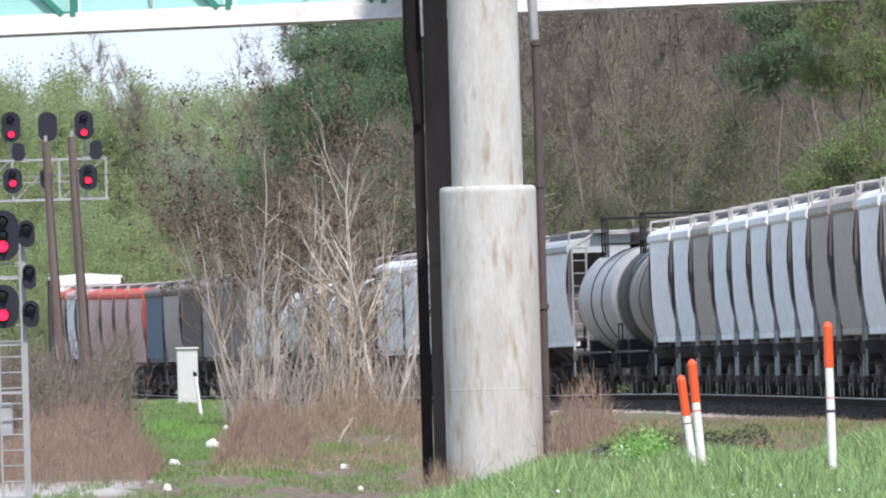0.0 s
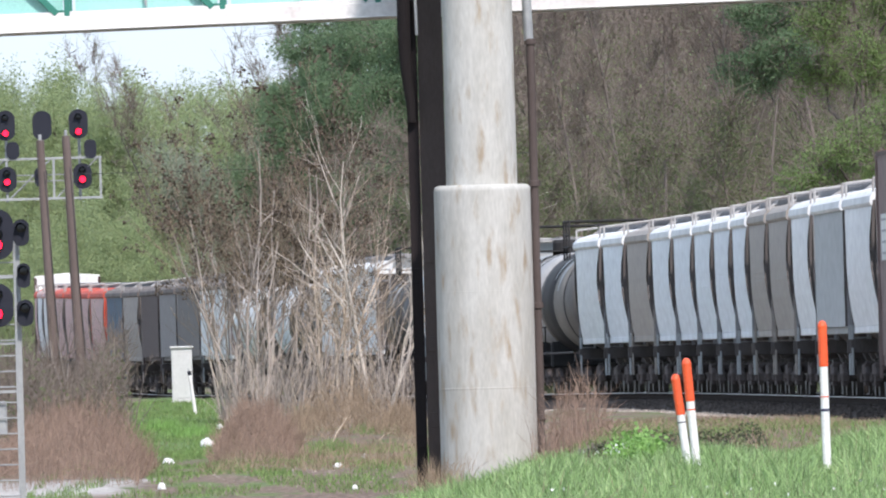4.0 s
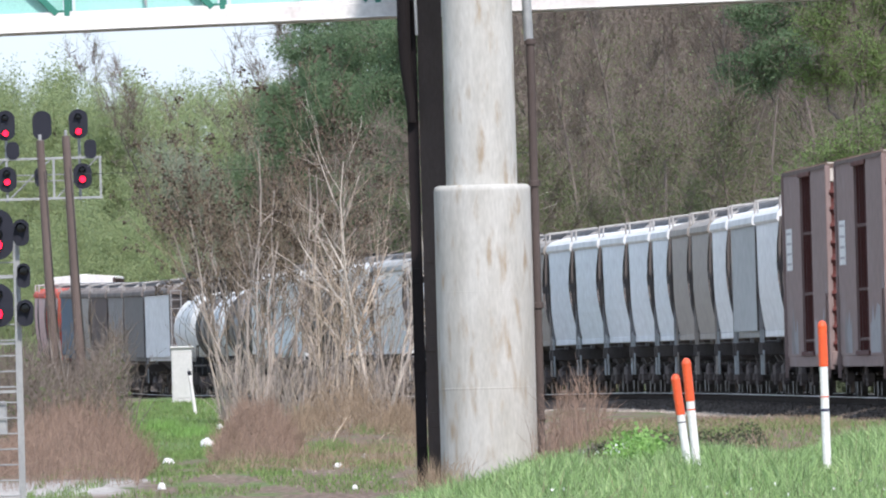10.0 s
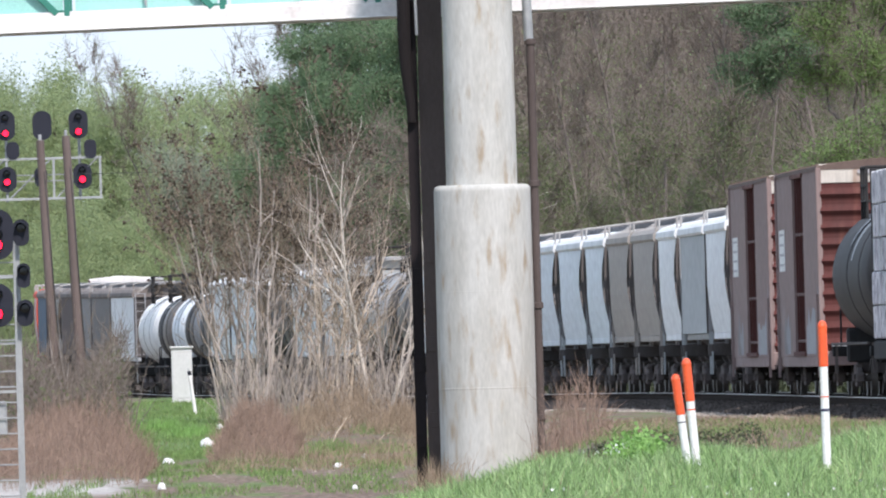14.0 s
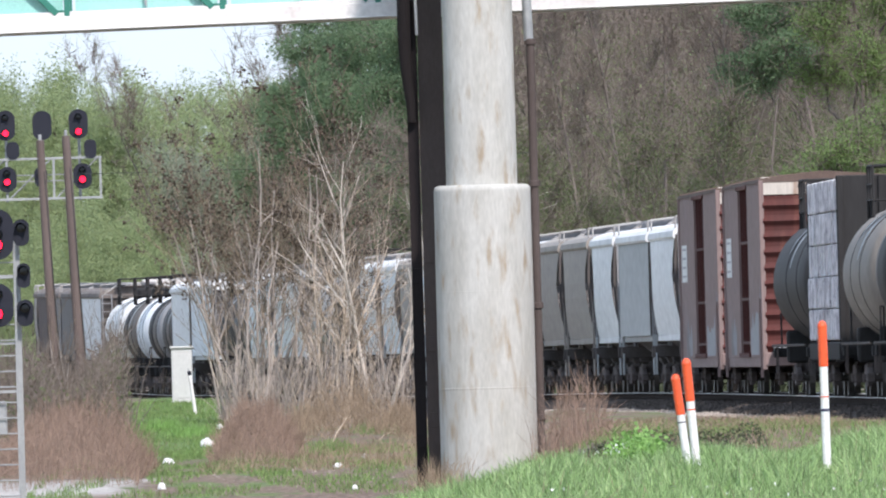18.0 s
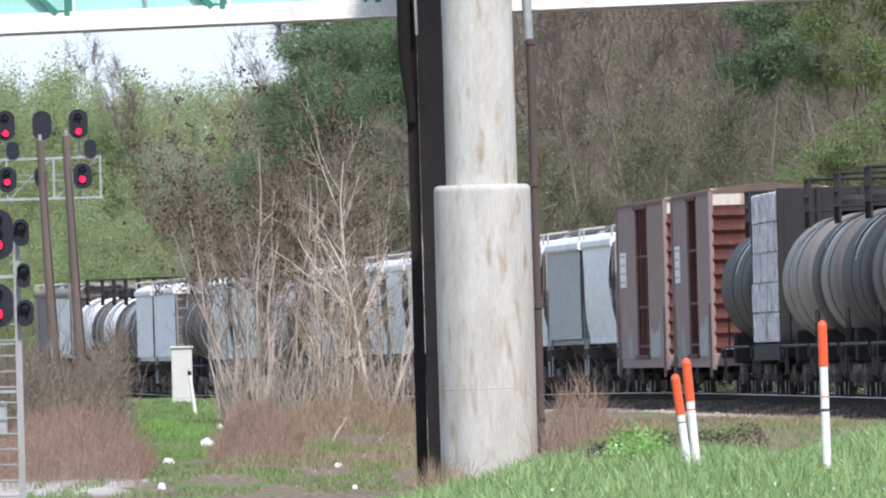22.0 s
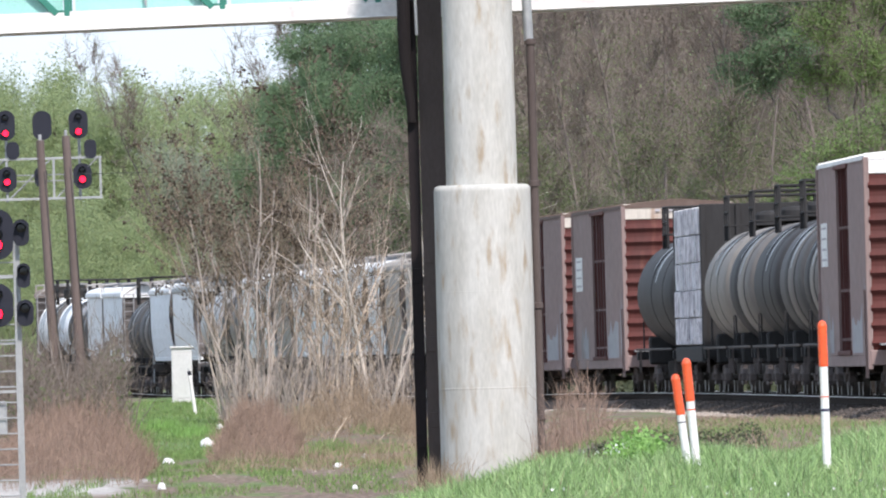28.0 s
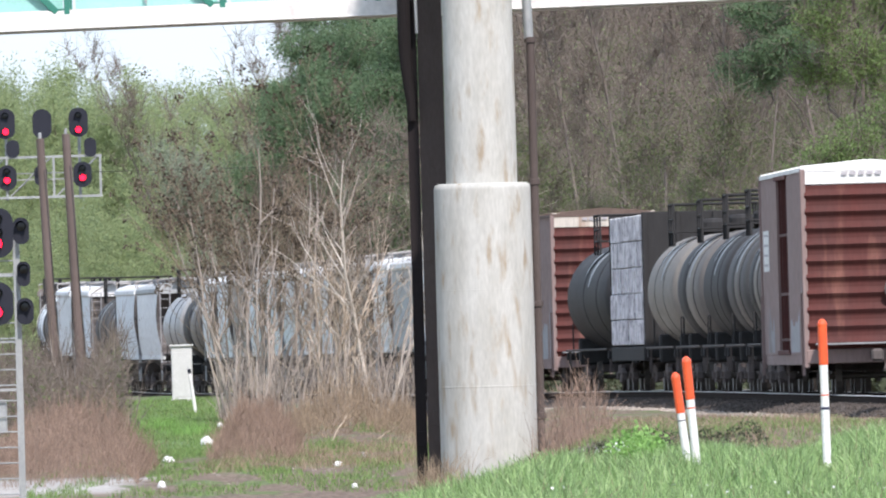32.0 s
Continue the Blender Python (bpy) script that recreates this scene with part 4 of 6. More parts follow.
# (seconds ahead of the first brown box car's leading edge, pitch to the next car in seconds, builder)
TRAIN = [
    (71.8, 1.45, lambda h: box_car("box_car", h, "tall white-topped box car with dark sides behind the bend", "dark_brown", "dark_brown", "white", "white", True, 4.98)),
    (70.35, 1.35, lambda h: hopper("hopper_car", h, "pink", "red", "faded red hopper car rounding the bend")),
    (69.0, 1.4, lambda h: hopper("hopper_car", h, "light_grey", "pink", "whitish hopper car rounding the bend")),
    (67.6, 1.5, lambda h: hopper("hopper_car", h, "white", "pink", "white covered hopper car with a reddish roof")),
    (66.1, 1.65, lambda h: hopper("hopper_car", h, "pink", "red", "chalky red covered hopper car with a red roof")),
    (64.45, 1.7, lambda h: hopper("hopper_car", h, "pink", "red", "faded red covered hopper car with a red roof")),
    (62.75, 1.7, lambda h: hopper("hopper_car", h, "pink", "red", "faded pinkish covered hopper car with a red roof")),
    (61.05, 1.9, lambda h: hopper("hopper_car", h, "pink", "red", "pinkish hopper car with bright red ends and roof", post="red")),
    (59.1, 2.05, lambda h: hopper("hopper_car", h, "slate", "roof_dirt", "slate blue flat-sided hopper car", True)),
    (57.05, 2.05, lambda h: hopper("hopper_car", h, "tan", "roof_dirt", "tan-grey round-sided covered hopper car")),
    (55.0, 2.1, lambda h: hopper("hopper_car", h, "dark_brown", "roof_dirt", "dark brown flat-sided hopper car", True)),
    (52.9, 1.95, lambda h: hopper("hopper_car", h, "stone_grey", "roof_dirt", "grey flat-sided hopper car", True)),
    (50.95, 2.4, lambda h: hopper("hopper_car", h, "dim_grey", "roof_dirt", "dull brownish-grey flat-sided hopper car", True)),
    (48.55, 2.9, lambda h: hopper("hopper_car", h, "light_grey", "roof_dirt", "weathered light grey flat-sided hopper car", True)),
    (45.65, 2.2, lambda h: tank_car("tank_car", h, 1.45, "white", "bright white tank car with black platform")),
    (43.45, 1.6, lambda h: tank_car("tank_car", h, 1.45, "brown_tank", "weathered brown-grey tank car on black sills")),
    (41.85, 1.3, lambda h: tank_car("tank_car", h, 1.45, "pale_blue", "pale blue tank car on black sills")),
    (40.55, 1.55, lambda h: tank_car("tank_car", h, 1.45, "dull_grey", "dull blue-grey tank car on black sills")),
    (39.0, 1.45, lambda h: tank_car("tank_car", h, 1.45, "dark_tank", "dark grey tank car with weathered jacket")),
    (37.55, 2.05, lambda h: hopper("hopper_car", h, "light_grey", "white", "pale grey flat-sided hopper car", True)),
    (35.5, 2.5, lambda h: hopper("hopper_car", h, "pale_blue", "white", "pale blue-grey flat-sided hopper car", True)),
    (32.95, 1.4, lambda h: tank_car("tank_car", h, 1.45, "dark_tank", "dark grey tank car with weathered jacket")),
    (31.55, 1.65, lambda h: tank_car("tank_car", h, 1.45, "dark_tank", "black tank car with a light band")),
    (29.9, 2.5, lambda h: hopper("hopper_car", h, "pale_blue", "light_grey", "pale grey round-sided hopper car")),
    (27.4, 2.55, lambda h: hopper("hopper_car", h, "light_grey", "mid_grey", "grey round-sided hopper car")),
    (24.75, 2.1, lambda h: tank_car("tank_car", h, 1.5, "silver", "silver grey tank car with brown blotches")),
    (22.62, 2.2, lambda h: tank_car("tank_car", h, 1.5, "brown_tank", "weathered brown-grey tank car on black sills")),
    (20.35, 1.55, lambda h: hopper("hopper_car", h, "light_grey", "white", "white covered hopper car with bulging sides")),
    (18.8, 1.4, lambda h: hopper("hopper_car", h, "pale_blue", "white", "pale blue-grey covered hopper car with bulging sides")),
    (17.4, 1.55, lambda h: hopper("hopper_car", h, "tan", "tan", "tan-grey covered hopper car with bulging sides")),
    (15.85, 1.47, lambda h: hopper("hopper_car", h, "pale_blue", "light_grey", "pale blue-grey covered hopper car with bulging sides")),
    (14.38, 1.54, lambda h: hopper("hopper_car", h, "pale_blue", "light_grey", "pale blue-grey covered hopper car with bulging sides")),
    (12.84, 1.54, lambda h: hopper("hopper_car", h, "pale_blue", "light_grey", "pale blue-grey covered hopper car with bulging sides")),
    (11.3, 1.5, lambda h: hopper("hopper_car", h, "pale_blue", "light_grey", "pale blue-grey covered hopper car with bulging sides")),
    (9.8, 1.3, lambda h: hopper("hopper_car", h, "pale_blue", "light_grey", "pale blue-grey covered hopper car with bulging sides")),
    (8.5, 1.45, lambda h: hopper("hopper_car", h, "tan", "tan", "tan-brown covered hopper car with bulging sides")),
    (7.05, 1.6, lambda h: hopper("hopper_car", h, "tan", "tan", "tan-grey covered hopper car with bulging sides")),
    (5.43, 1.45, lambda h: hopper("hopper_car", h, "light_grey", "light_grey", "light grey covered hopper car with bulging sides")),
    (3.95, 2.0, lambda h: hopper("hopper_car", h, "mid_grey", "light_grey", "flat-sided grey hopper car", True)),
    (1.95, 1.85, lambda h: hopper("hopper_car", h, "light_grey", "white", "light grey hopper car with a white roof edge")),
    (0.0, 3.5, lambda h: box_car("box_car", h, "weathered grey-brown box car with oxide red ends")),
    (-3.5, 3.4, lambda h: box_car("box_car", h, "weathered grey-brown box car with a rust-streaked white end top")),
    (-6.95, 2.5, lambda h: tank_car("tank_car", h, 1.5, "coal", "long dark grey tank car")),
    (-9.45, 2.1, lambda h: lumber_car("lumber_car", h, "black flat car loaded with white wrapped lumber")),
    (-11.6, 1.95, lambda h: tank_car("tank_car", h, 1.5, "umber", "grey-brown tank car with dark seams")),
    (-13.55, 1.95, lambda h: tank_car("tank_car", h, 1.5, "brown_tank", "grey-brown tank car with dark seams")),
    (-15.5, 1.9, lambda h: tank_car("tank_car", h, 1.5, "coal", "dark grey tank car with weathered jacket")),
    (-17.4, 1.7, lambda h: tank_car("tank_car", h, 1.5, "dark_tank", "dark grey tank car with light streaks")),
    (-19.1, 1.25, lambda h: tank_car("tank_car", h, 1.5, "brown_tank", "short grey-brown tank car")),
    (-20.35, 3.5, lambda h: box_car("box_car", h, "oxide red box car with grey-brown sides and white end top", top="white")),
]
CARS = []
for lead, pitch, build in TRAIN:
    length = pitch * SPEED - (1.05 if pitch < 3 else 4.2)
    car = build(length / 2)
    CARS.append((car, lead * SPEED - length / 2 - (0.1 if pitch < 3 else 0), length / 2))


def car_pose(mid, half, t):
    """The pose of a car on the track: its two trucks ride on the line."""
    s = mid + SPEED * (t - 13.0)
    a, b = on_track(s - half * 0.7), on_track(s + half * 0.7)
    d = b - a
    return pose(*((a + b) / 2), math.degrees(math.atan2(d.z, d.xy.length)), 0, math.degrees(math.atan2(-d.x, d.y)))

# ---------------------------------------------------------------- signals
def oval(bm, c, w, h, d=0.04, n=28):
    """An upright oval plate with flat flanks, facing -Y."""
    r = w / 2
    pts = []
    for k in range(n):
        a = 2 * math.pi * k / n
        u, v = r * math.cos(a), r * math.sin(a) * 0.92
        pts.append((u, v + (h / 2 - r * 0.92) * (1 if math.sin(a) >= 0 else -1)))
    fa = [bm.verts.new((c[0] + u, c[1] - d / 2, c[2] + v)) for u, v in pts]
    fb = [bm.verts.new((c[0] + u, c[1] + d / 2, c[2] + v)) for u, v in pts]
    bm.faces.new(fa)
    bm.faces.new(fb)
    for k in range(n):
        bm.faces.new((fa[k], fa[(k + 1) % n], fb[(k + 1) % n], fb[k]))
    bmesh.ops.recalc_face_normals(bm, faces=bm.faces)


def signal_head(parent, c, w, h, lenses, lit=None, back=False):
    """A signal head: oval background, lenses with hoods; lit is the index of the glowing lens."""
    x, y, z = c
    bm = B()
    oval(bm, c, w, h)
    b = part("background_plate", bm, "signal_black", parent)
    bm = B()
    box(bm, (x, y + 0.16, z), (w * 0.42, 0.28, h * 0.8), bevel=0.03)
    part("housing", bm, "signal_black" if not back else "dull_grey", b)
    if back:
        return b
    for i, dz in enumerate(lenses):
        bm = B()
        lathe(bm, [(0.085, -0.02), (0.10, -0.03), (0.085, -0.045), (0.02, -0.05)], 16, "Y", (x, y, z + dz))
        part("lens", bm, "red_light" if i == lit else "glass_dark", b, "lit red lens" if i == lit else "")
        bm = B()
        vs = []
        for k in range(13):
            a = math.pi * (0.0 + k / 12)
            for yy, rr in ((-0.02, 0.125), (-0.26, 0.115)):
                vs.append(bm.verts.new((x + rr * math.cos(a), y + yy, z + dz + rr * math.sin(a))))
        for k in range(12):
            bm.faces.new((vs[2 * k], vs[2 * k + 1], vs[2 * k + 3], vs[2 * k + 2]))
        part("hood", bm, "signal_black", b)
    return b


def signal_bridge():
    y = 654.5
    e = new("signal_bridge")
    tagged(e, "pale grey lattice signal bridge with black oval signal heads", "signal")
    for z in (6.58, 7.87):
        for yy in (-0.35, 0.35):
            bm = B()
            box(bm, (-14.35, y + yy, z), (6.9, 0.07, 0.07))
            part("chord", bm, "galv", e)
    for x in (-10.95, -12.45, -13.95, -15.45, -16.95, -17.7):
        for yy in (-0.35, 0.35):
            bm = B()
            box(bm, (x, y + yy, 7.22), (0.06, 0.06, 1.25))
            part("upright", bm, "galv", e)
            bm = B()
            if x > -16:
                rod(bm, (x - 0.1, y + yy, 7.84), (x - 1.4, y + yy, 6.62), 0.022, 6)
                part("brace", bm, "galv", e)
            else:
                bm.free()
    for x in (-16.95, -17.7):
        bm = B()
        box(bm, (x, y, 3.1), (0.2, 0.2, 7.2), bevel=0.02)
        part("leg", bm, "galv", e)
    z = 7.22
    bm = B()
    box(bm, (-13.0, y + 0.05, 7.15), (3.4, 0.04, 0.04))
    box(bm, (-13.0, y + 0.05, 7.35), (3.4, 0.04, 0.04))
    part("handrail", bm, "galv", e)
    for x, top in ((-13.96, 9.2), (-12.78, 9.1), (-11.61, 9.2)):
        bm = B()
        rod(bm, (x, y + 0.1, 6.5), (x, y + 0.1, top), 0.05, 10)
        part("mast", bm, "galv", e)
    signal_head(e, (-13.96, y - 0.45, 8.96), 0.62, 0.98, (0.25, -0.25), 1)
    signal_head(e, (-12.78, y - 0.45, 8.93), 0.62, 0.95, (0.2,), None, True)
    signal_head(e, (-11.61, y - 0.45, 8.95), 0.62, 0.95, (0.22, -0.24), 1)
    signal_head(e, (-13.74, y - 0.40, 8.15), 0.42, 0.58, (0.0,), None, True)
    signal_head(e, (-11.25, y - 0.40, 8.14), 0.40, 0.62, (0.0,), None, True)
    signal_head(e, (-13.95, y - 0.45, 7.22), 0.62, 0.82, (0.2, -0.08), 1)
    signal_head(e, (-12.86, y - 0.45, 7.27), 0.42, 0.66, (0.1,), None)
    signal_head(e, (-11.52, y - 0.45, 7.27), 0.60, 0.82, (0.2, -0.10), 1)
    return e


signal_bridge()


def near_signal():
    y = 379.0
    e = new("signal_mast")
    g = ground_z(-8.5, y)
    tagged(e, "tall grey signal mast with ladder and red-lit black heads", "signal")
    bm = B()
    rod(bm, (-8.62, y + 0.1, g - 0.1), (-8.62, y + 0.1, 5.2), 0.09, 12)
    part("mast", bm, "galv", e)
    for x in (-8.42, -7.99):
        bm = B()
        box(bm, (x, y - 0.1, (3.5 + g) / 2), (0.038, 0.03, 3.5 - g))
        part("ladder_rail", bm, "galv", e)
    z = g + 0.25
    while z < 3.4:
        bm = B()
        rod(bm, (-8.42, y - 0.1, z), (-7.99, y - 0.1, z), 0.014, 6)
        part("rung", bm, "galv", e)
        z += 0.29
    for z in (0.72, 1.62, 2.87):
        bm = B()
        box(bm, (-8.3, y - 0.05, z), (0.66, 0.05, 0.05))
        part("ladder_bracket", bm, "galv", e)
    bm = B()
    box(bm, (-8.42, y + 0.1, 0.23), (0.42, 0.3, 0.62), bevel=0.02)
    part("base_box", bm, "galv", e)
    signal_head(e, (-8.30, y - 0.3, 3.65), 0.62, 0.95, (0.26, 0.0, -0.20), 2)
    signal_head(e, (-8.33, y - 0.3, 2.33), 0.62, 0.82, (0.20, -0.16), 1)
    return e


near_signal()


def rear_signal():
    y = 425.0
    e = new("signal_mast")
    x = -8.80
    g = ground_z(x, y)
    tagged(e, "slim grey signal mast with three dark unlit heads", "signal")
    bm = B()
    box(bm, (x - 0.12, y + 0.1, (3.9 + g) / 2), (0.14, 0.10, 3.9 - g), bevel=0.01)
    part("mast", bm, "galv", e)
    signal_head(e, (x, y - 0.2, 3.98), 0.34, 0.56, (0.1,), None)
    signal_head(e, (x + 0.03, y - 0.2, 3.08), 0.28, 0.52, (0.1,), None)
    signal_head(e, (x + 0.04, y - 0.2, 2.30), 0.36, 0.56, (0.1,), None)
    return e


rear_signal()


def wood_pole(x, y, top, lean, label):
    e = new("utility_pole")
    g = ground_z(x, y)
    tagged(e, label, "pole")
    bm = B()
    rod(bm, (x - lean * g / 8, y, g - 0.2), (x - lean * top / 8, y, top), 0.17, 14, 0.125)
    part("shaft", bm, "pole_wood", e, smooth_shade=False)
    bm = B()
    rod(bm, (x + 0.17, y - 0.1, g + 1), (x + 0.10 - lean * top / 8, y - 0.1, top - 1), 0.02, 6)
    part("ground_wire", bm, "wire", e)
    bm = B()
    box(bm, (x - lean * top / 8, y, top + 0.08), (0.10, 0.10, 0.2), bevel=0.02)
    part("cap", bm, "galv", e)


wood_pole(-12.25, 640.0, 8.30, 0.32, "brown wooden pole leaning beside the signals")
wood_pole(-11.45, 640.0, 8.42, 0.30, "dark brown wooden pole with a ground wire")
bm = B()
pts = [Vector((-11.4 + 0.12 * i * 5, 641.0, 7.22 - 0.5 * math.sin(math.pi * i / 24) * 0.25 + 0.012 * i)) for i in range(25)]
for a, b in zip(pts, pts[1:]):
    rod(bm, a, b, 0.010, 5)
tagged(part("cable", bm, "wire"), "thin black cable strung from the wooden pole", "cable")


# ---------------------------------------------------------------- cabinet, markers, litter
def cabinet():
    e = new("signal_cabinet")
    x, y = -8.99, 692.0
    g = ground_z(x, y)
    tagged(e, "white enamel signal cabinet standing on green grass", "cabinet")
    bm = B()
    box(bm, (x, y, (g + 1.68) / 2), (0.70, 0.6, 1.68 - g + 0.1), bevel=0.015)
    part("case", bm, "cabinet", e)
    bm = B()
    box(bm, (x, y - 0.02, 1.71), (0.80, 0.7, 0.07), bevel=0.015)
    part("lid", bm, "cabinet", e)
    bm = B()
    box(bm, (x, y - 0.31, (g + 1.62) / 2), (0.60, 0.02, 1.5), bevel=0.006)
    d = part("door", bm, "cabinet", e)
    bm = B()
    box(bm, (x + 0.22, y - 0.335, 0.9), (0.04, 0.03, 0.16), bevel=0.005)
    part("handle", bm, "galv", d)
    bm = B()
    box(bm, (x, y, g - 0.02), (0.9, 0.8, 0.14), bevel=0.02)
    part("plinth", bm, "concrete", e)


cabinet()


def marker_post(x, y, bottom, top, r, lean, label, orange=0.0, bands=()):
    """A round plastic marker post with a domed top."""
    e = new("marker_post")
    h = top - bottom
    e.matrix_basis = Matrix.Translation((x, y, bottom)) @ Matrix.Rotation(radians(lean), 4, "Y")
    tagged(e, label, "marker post", group="marker posts in the grass")
    split = h - orange
    bm = B()
    lathe(bm, [(r * 0.97, -0.35), (r, 0.2), (r, split)], 18)
    part("post", bm, "post_white", e, smooth_shade=False)
    if orange:
        bm = B()
        lathe(bm, [(r * 1.10, split - 0.02), (r * 1.12, split), (r * 1.10, h - 0.09), (r * 1.16, h - 0.085), (r * 1.16, h - 0.06), (r * 0.95, h - 0.03), (r * 0.5, h - 0.005), (0.005, h)], 18)
        part("sleeve", bm, "post_orange", e, "orange reflective sleeve")
    else:
        bm = B()
        lathe(bm, [(r * 1.05, h - 0.16), (r * 1.05, h - 0.02), (0.01, h)], 14)
        part("cap", bm, "signal_black", e, "black cap")
    for z, t, mt in bands:
        bm = B()
        lathe(bm, [(r, z), (r + 0.003, z), (r + 0.003, z + t), (r, z + t)], 18)
        part("stripe", bm, mt, e)


marker_post(4.46, 240.0, -0.301, 1.449, 0.050, -0.5, "upright white marker post with orange sleeve in grass", 0.523, ((0.677, 0.032, "band"), (0.843, 0.013, "post_orange"),))
marker_post(2.92, 240.0, -0.205, 1.054, 0.050, -4.2, "leaning white marker post with orange sleeve", 0.491, ((0.640, 0.015, "post_orange"),))
marker_post(2.83, 241.3, -0.205, 0.873, 0.048, -6.5, "short leaning marker post with faded orange sleeve", 0.469, ((0.491, 0.013, "band"),))
marker_post(-7.95, 643.0, -0.56, 0.95, 0.055, -7.0, "thin white trackside marker with a black cap", 0.0)


def litter(x, y, w, h, label, seed):
    rnd = random.Random(seed)
    bm = B()
    bmesh.ops.create_icosphere(bm, subdivisions=3, radius=1.0)
    for v in bm.verts:
        k = 1 + 0.35 * noise.noise(v.co * 1.8 + Vector((seed, 0, 0)))
        v.co = Vector((v.co.x * w / 2 * k, v.co.y * w / 2 * k, max(-0.3, v.co.z) * h * 0.7 * k))
    ob = part("litter", bm, "litter", None, smooth_shade=True)
    ob.location = (x, y, ground_z(x, y) + h * 0.25)
    tagged(ob, label, "litter")


litter(-6.28, 530.0, 0.37, 0.24, "crumpled white plastic bag on the grass", 1)
litter(-6.64, 481.5, 0.27, 0.15, "torn white paper scrap on green grass", 2)
litter(-7.68, 498.0, 0.12, 0.13, "small white scrap on the grass", 3)
litter(-6.18, 437.0, 0.17, 0.17, "crumpled pale paper beside the gravel road", 5)
litter(-2.03, 489.5, 0.11, 0.10, "small white scrap in dry weeds", 4)
litter(-2.55, 466.5, 0.26, 0.11, "pale scrap among dry weeds", 6)
litter(-2.00, 429.0, 0.11, 0.11, "pale bit of paper in straw", 7)
litter(-6.53, 583.5, 0.19, 0.16, "pale crumpled scrap in the grass", 8)


# ---------------------------------------------------------------- plants
def sticks(segs, n=4):
    """Tapered twigs: rows of start, end, start radius, end radius, as one set of prisms."""
    S = np.array(segs, dtype=float)
    a, b, r0, r1 = S[:, 0:3], S[:, 3:6], S[:, 6], S[:, 7]
    d = b - a
    d /= np.linalg.norm(d, axis=1)[:, None] + 1e-9
    ref = np.where(np.abs(d[:, 2:3]) > 0.9, np.array([[1.0, 0, 0]]), np.array([[0, 0, 1.0]]))
    u = np.cross(d, ref)
    u /= np.linalg.norm(u, axis=1)[:, None] + 1e-9
    v = np.cross(d, u)
    rings = []
    for base, r in ((a, r0), (b, r1)):
        for k in range(n):
            t = 2 * math.pi * k / n
            rings.append(base + (u * math.cos(t) + v * math.sin(t)) * r[:, None])
    V = np.stack(rings, 1).reshape(-1, 3)
    o = np.arange(len(S))[:, None] * 2 * n
    F = np.concatenate([o + np.array([[k, (k + 1) % n, n + (k + 1) % n, n + k]]) for k in range(n)], 0)
    return V, F


def leaves(points, size, rng, long=1.5):
    """A small four-sided leaf or leaf clump at each point, turned at random."""
    P = np.array(points)
    n = len(P)
    u = rng.normal(size=(n, 3))
    u /= np.linalg.norm(u, axis=1)[:, None]
    w = rng.normal(size=(n, 3))
    v = np.cross(u, w)
    v /= np.linalg.norm(v, axis=1)[:, None]
    s = size * rng.uniform(0.5, 1.4, (n, 1))
    if size < 0.13:      # far small leaves: one pointed triangle each
        V = np.stack([P - u * s * long / 2 - v * s * 0.5, P - u * s * long / 2 + v * s * 0.5, P + u * s * long / 2], 1).reshape(-1, 3)
        return V, np.arange(n * 3).reshape(-1, 3)
    V = np.stack([P - u * s * long / 2, P + v * s * 0.5 + u * s * 0.1, P + u * s * long / 2, P - v * s * 0.5 - u * s * 0.1], 1).reshape(-1, 3)
    F = np.arange(n * 4).reshape(-1, 4)
    return V, F


def arr(name, VF, material, parent, label=""):
    me = bpy.data.meshes.new(name)
    V, F = VF
    me.vertices.add(len(V))
    me.vertices.foreach_set("co", np.asarray(V, dtype=np.float32).ravel())
    k = F.shape[1]
    me.loops.add(F.size)
    me.loops.foreach_set("vertex_index", F.astype(np.int32).ravel())
    me.polygons.add(len(F))
    me.polygons.foreach_set("loop_start", np.arange(0, F.size, k, dtype=np.int32))
    me.update(calc_edges=True)
    me.materials.append(M[material])
    ob = new(name, me)
    ob.parent = parent
    if label:
        ob["label"] = label
    if name in ("branchwork", "crown", "seed_head", "twig_spray"):
        ob["kind"] = "stuff"
    return ob


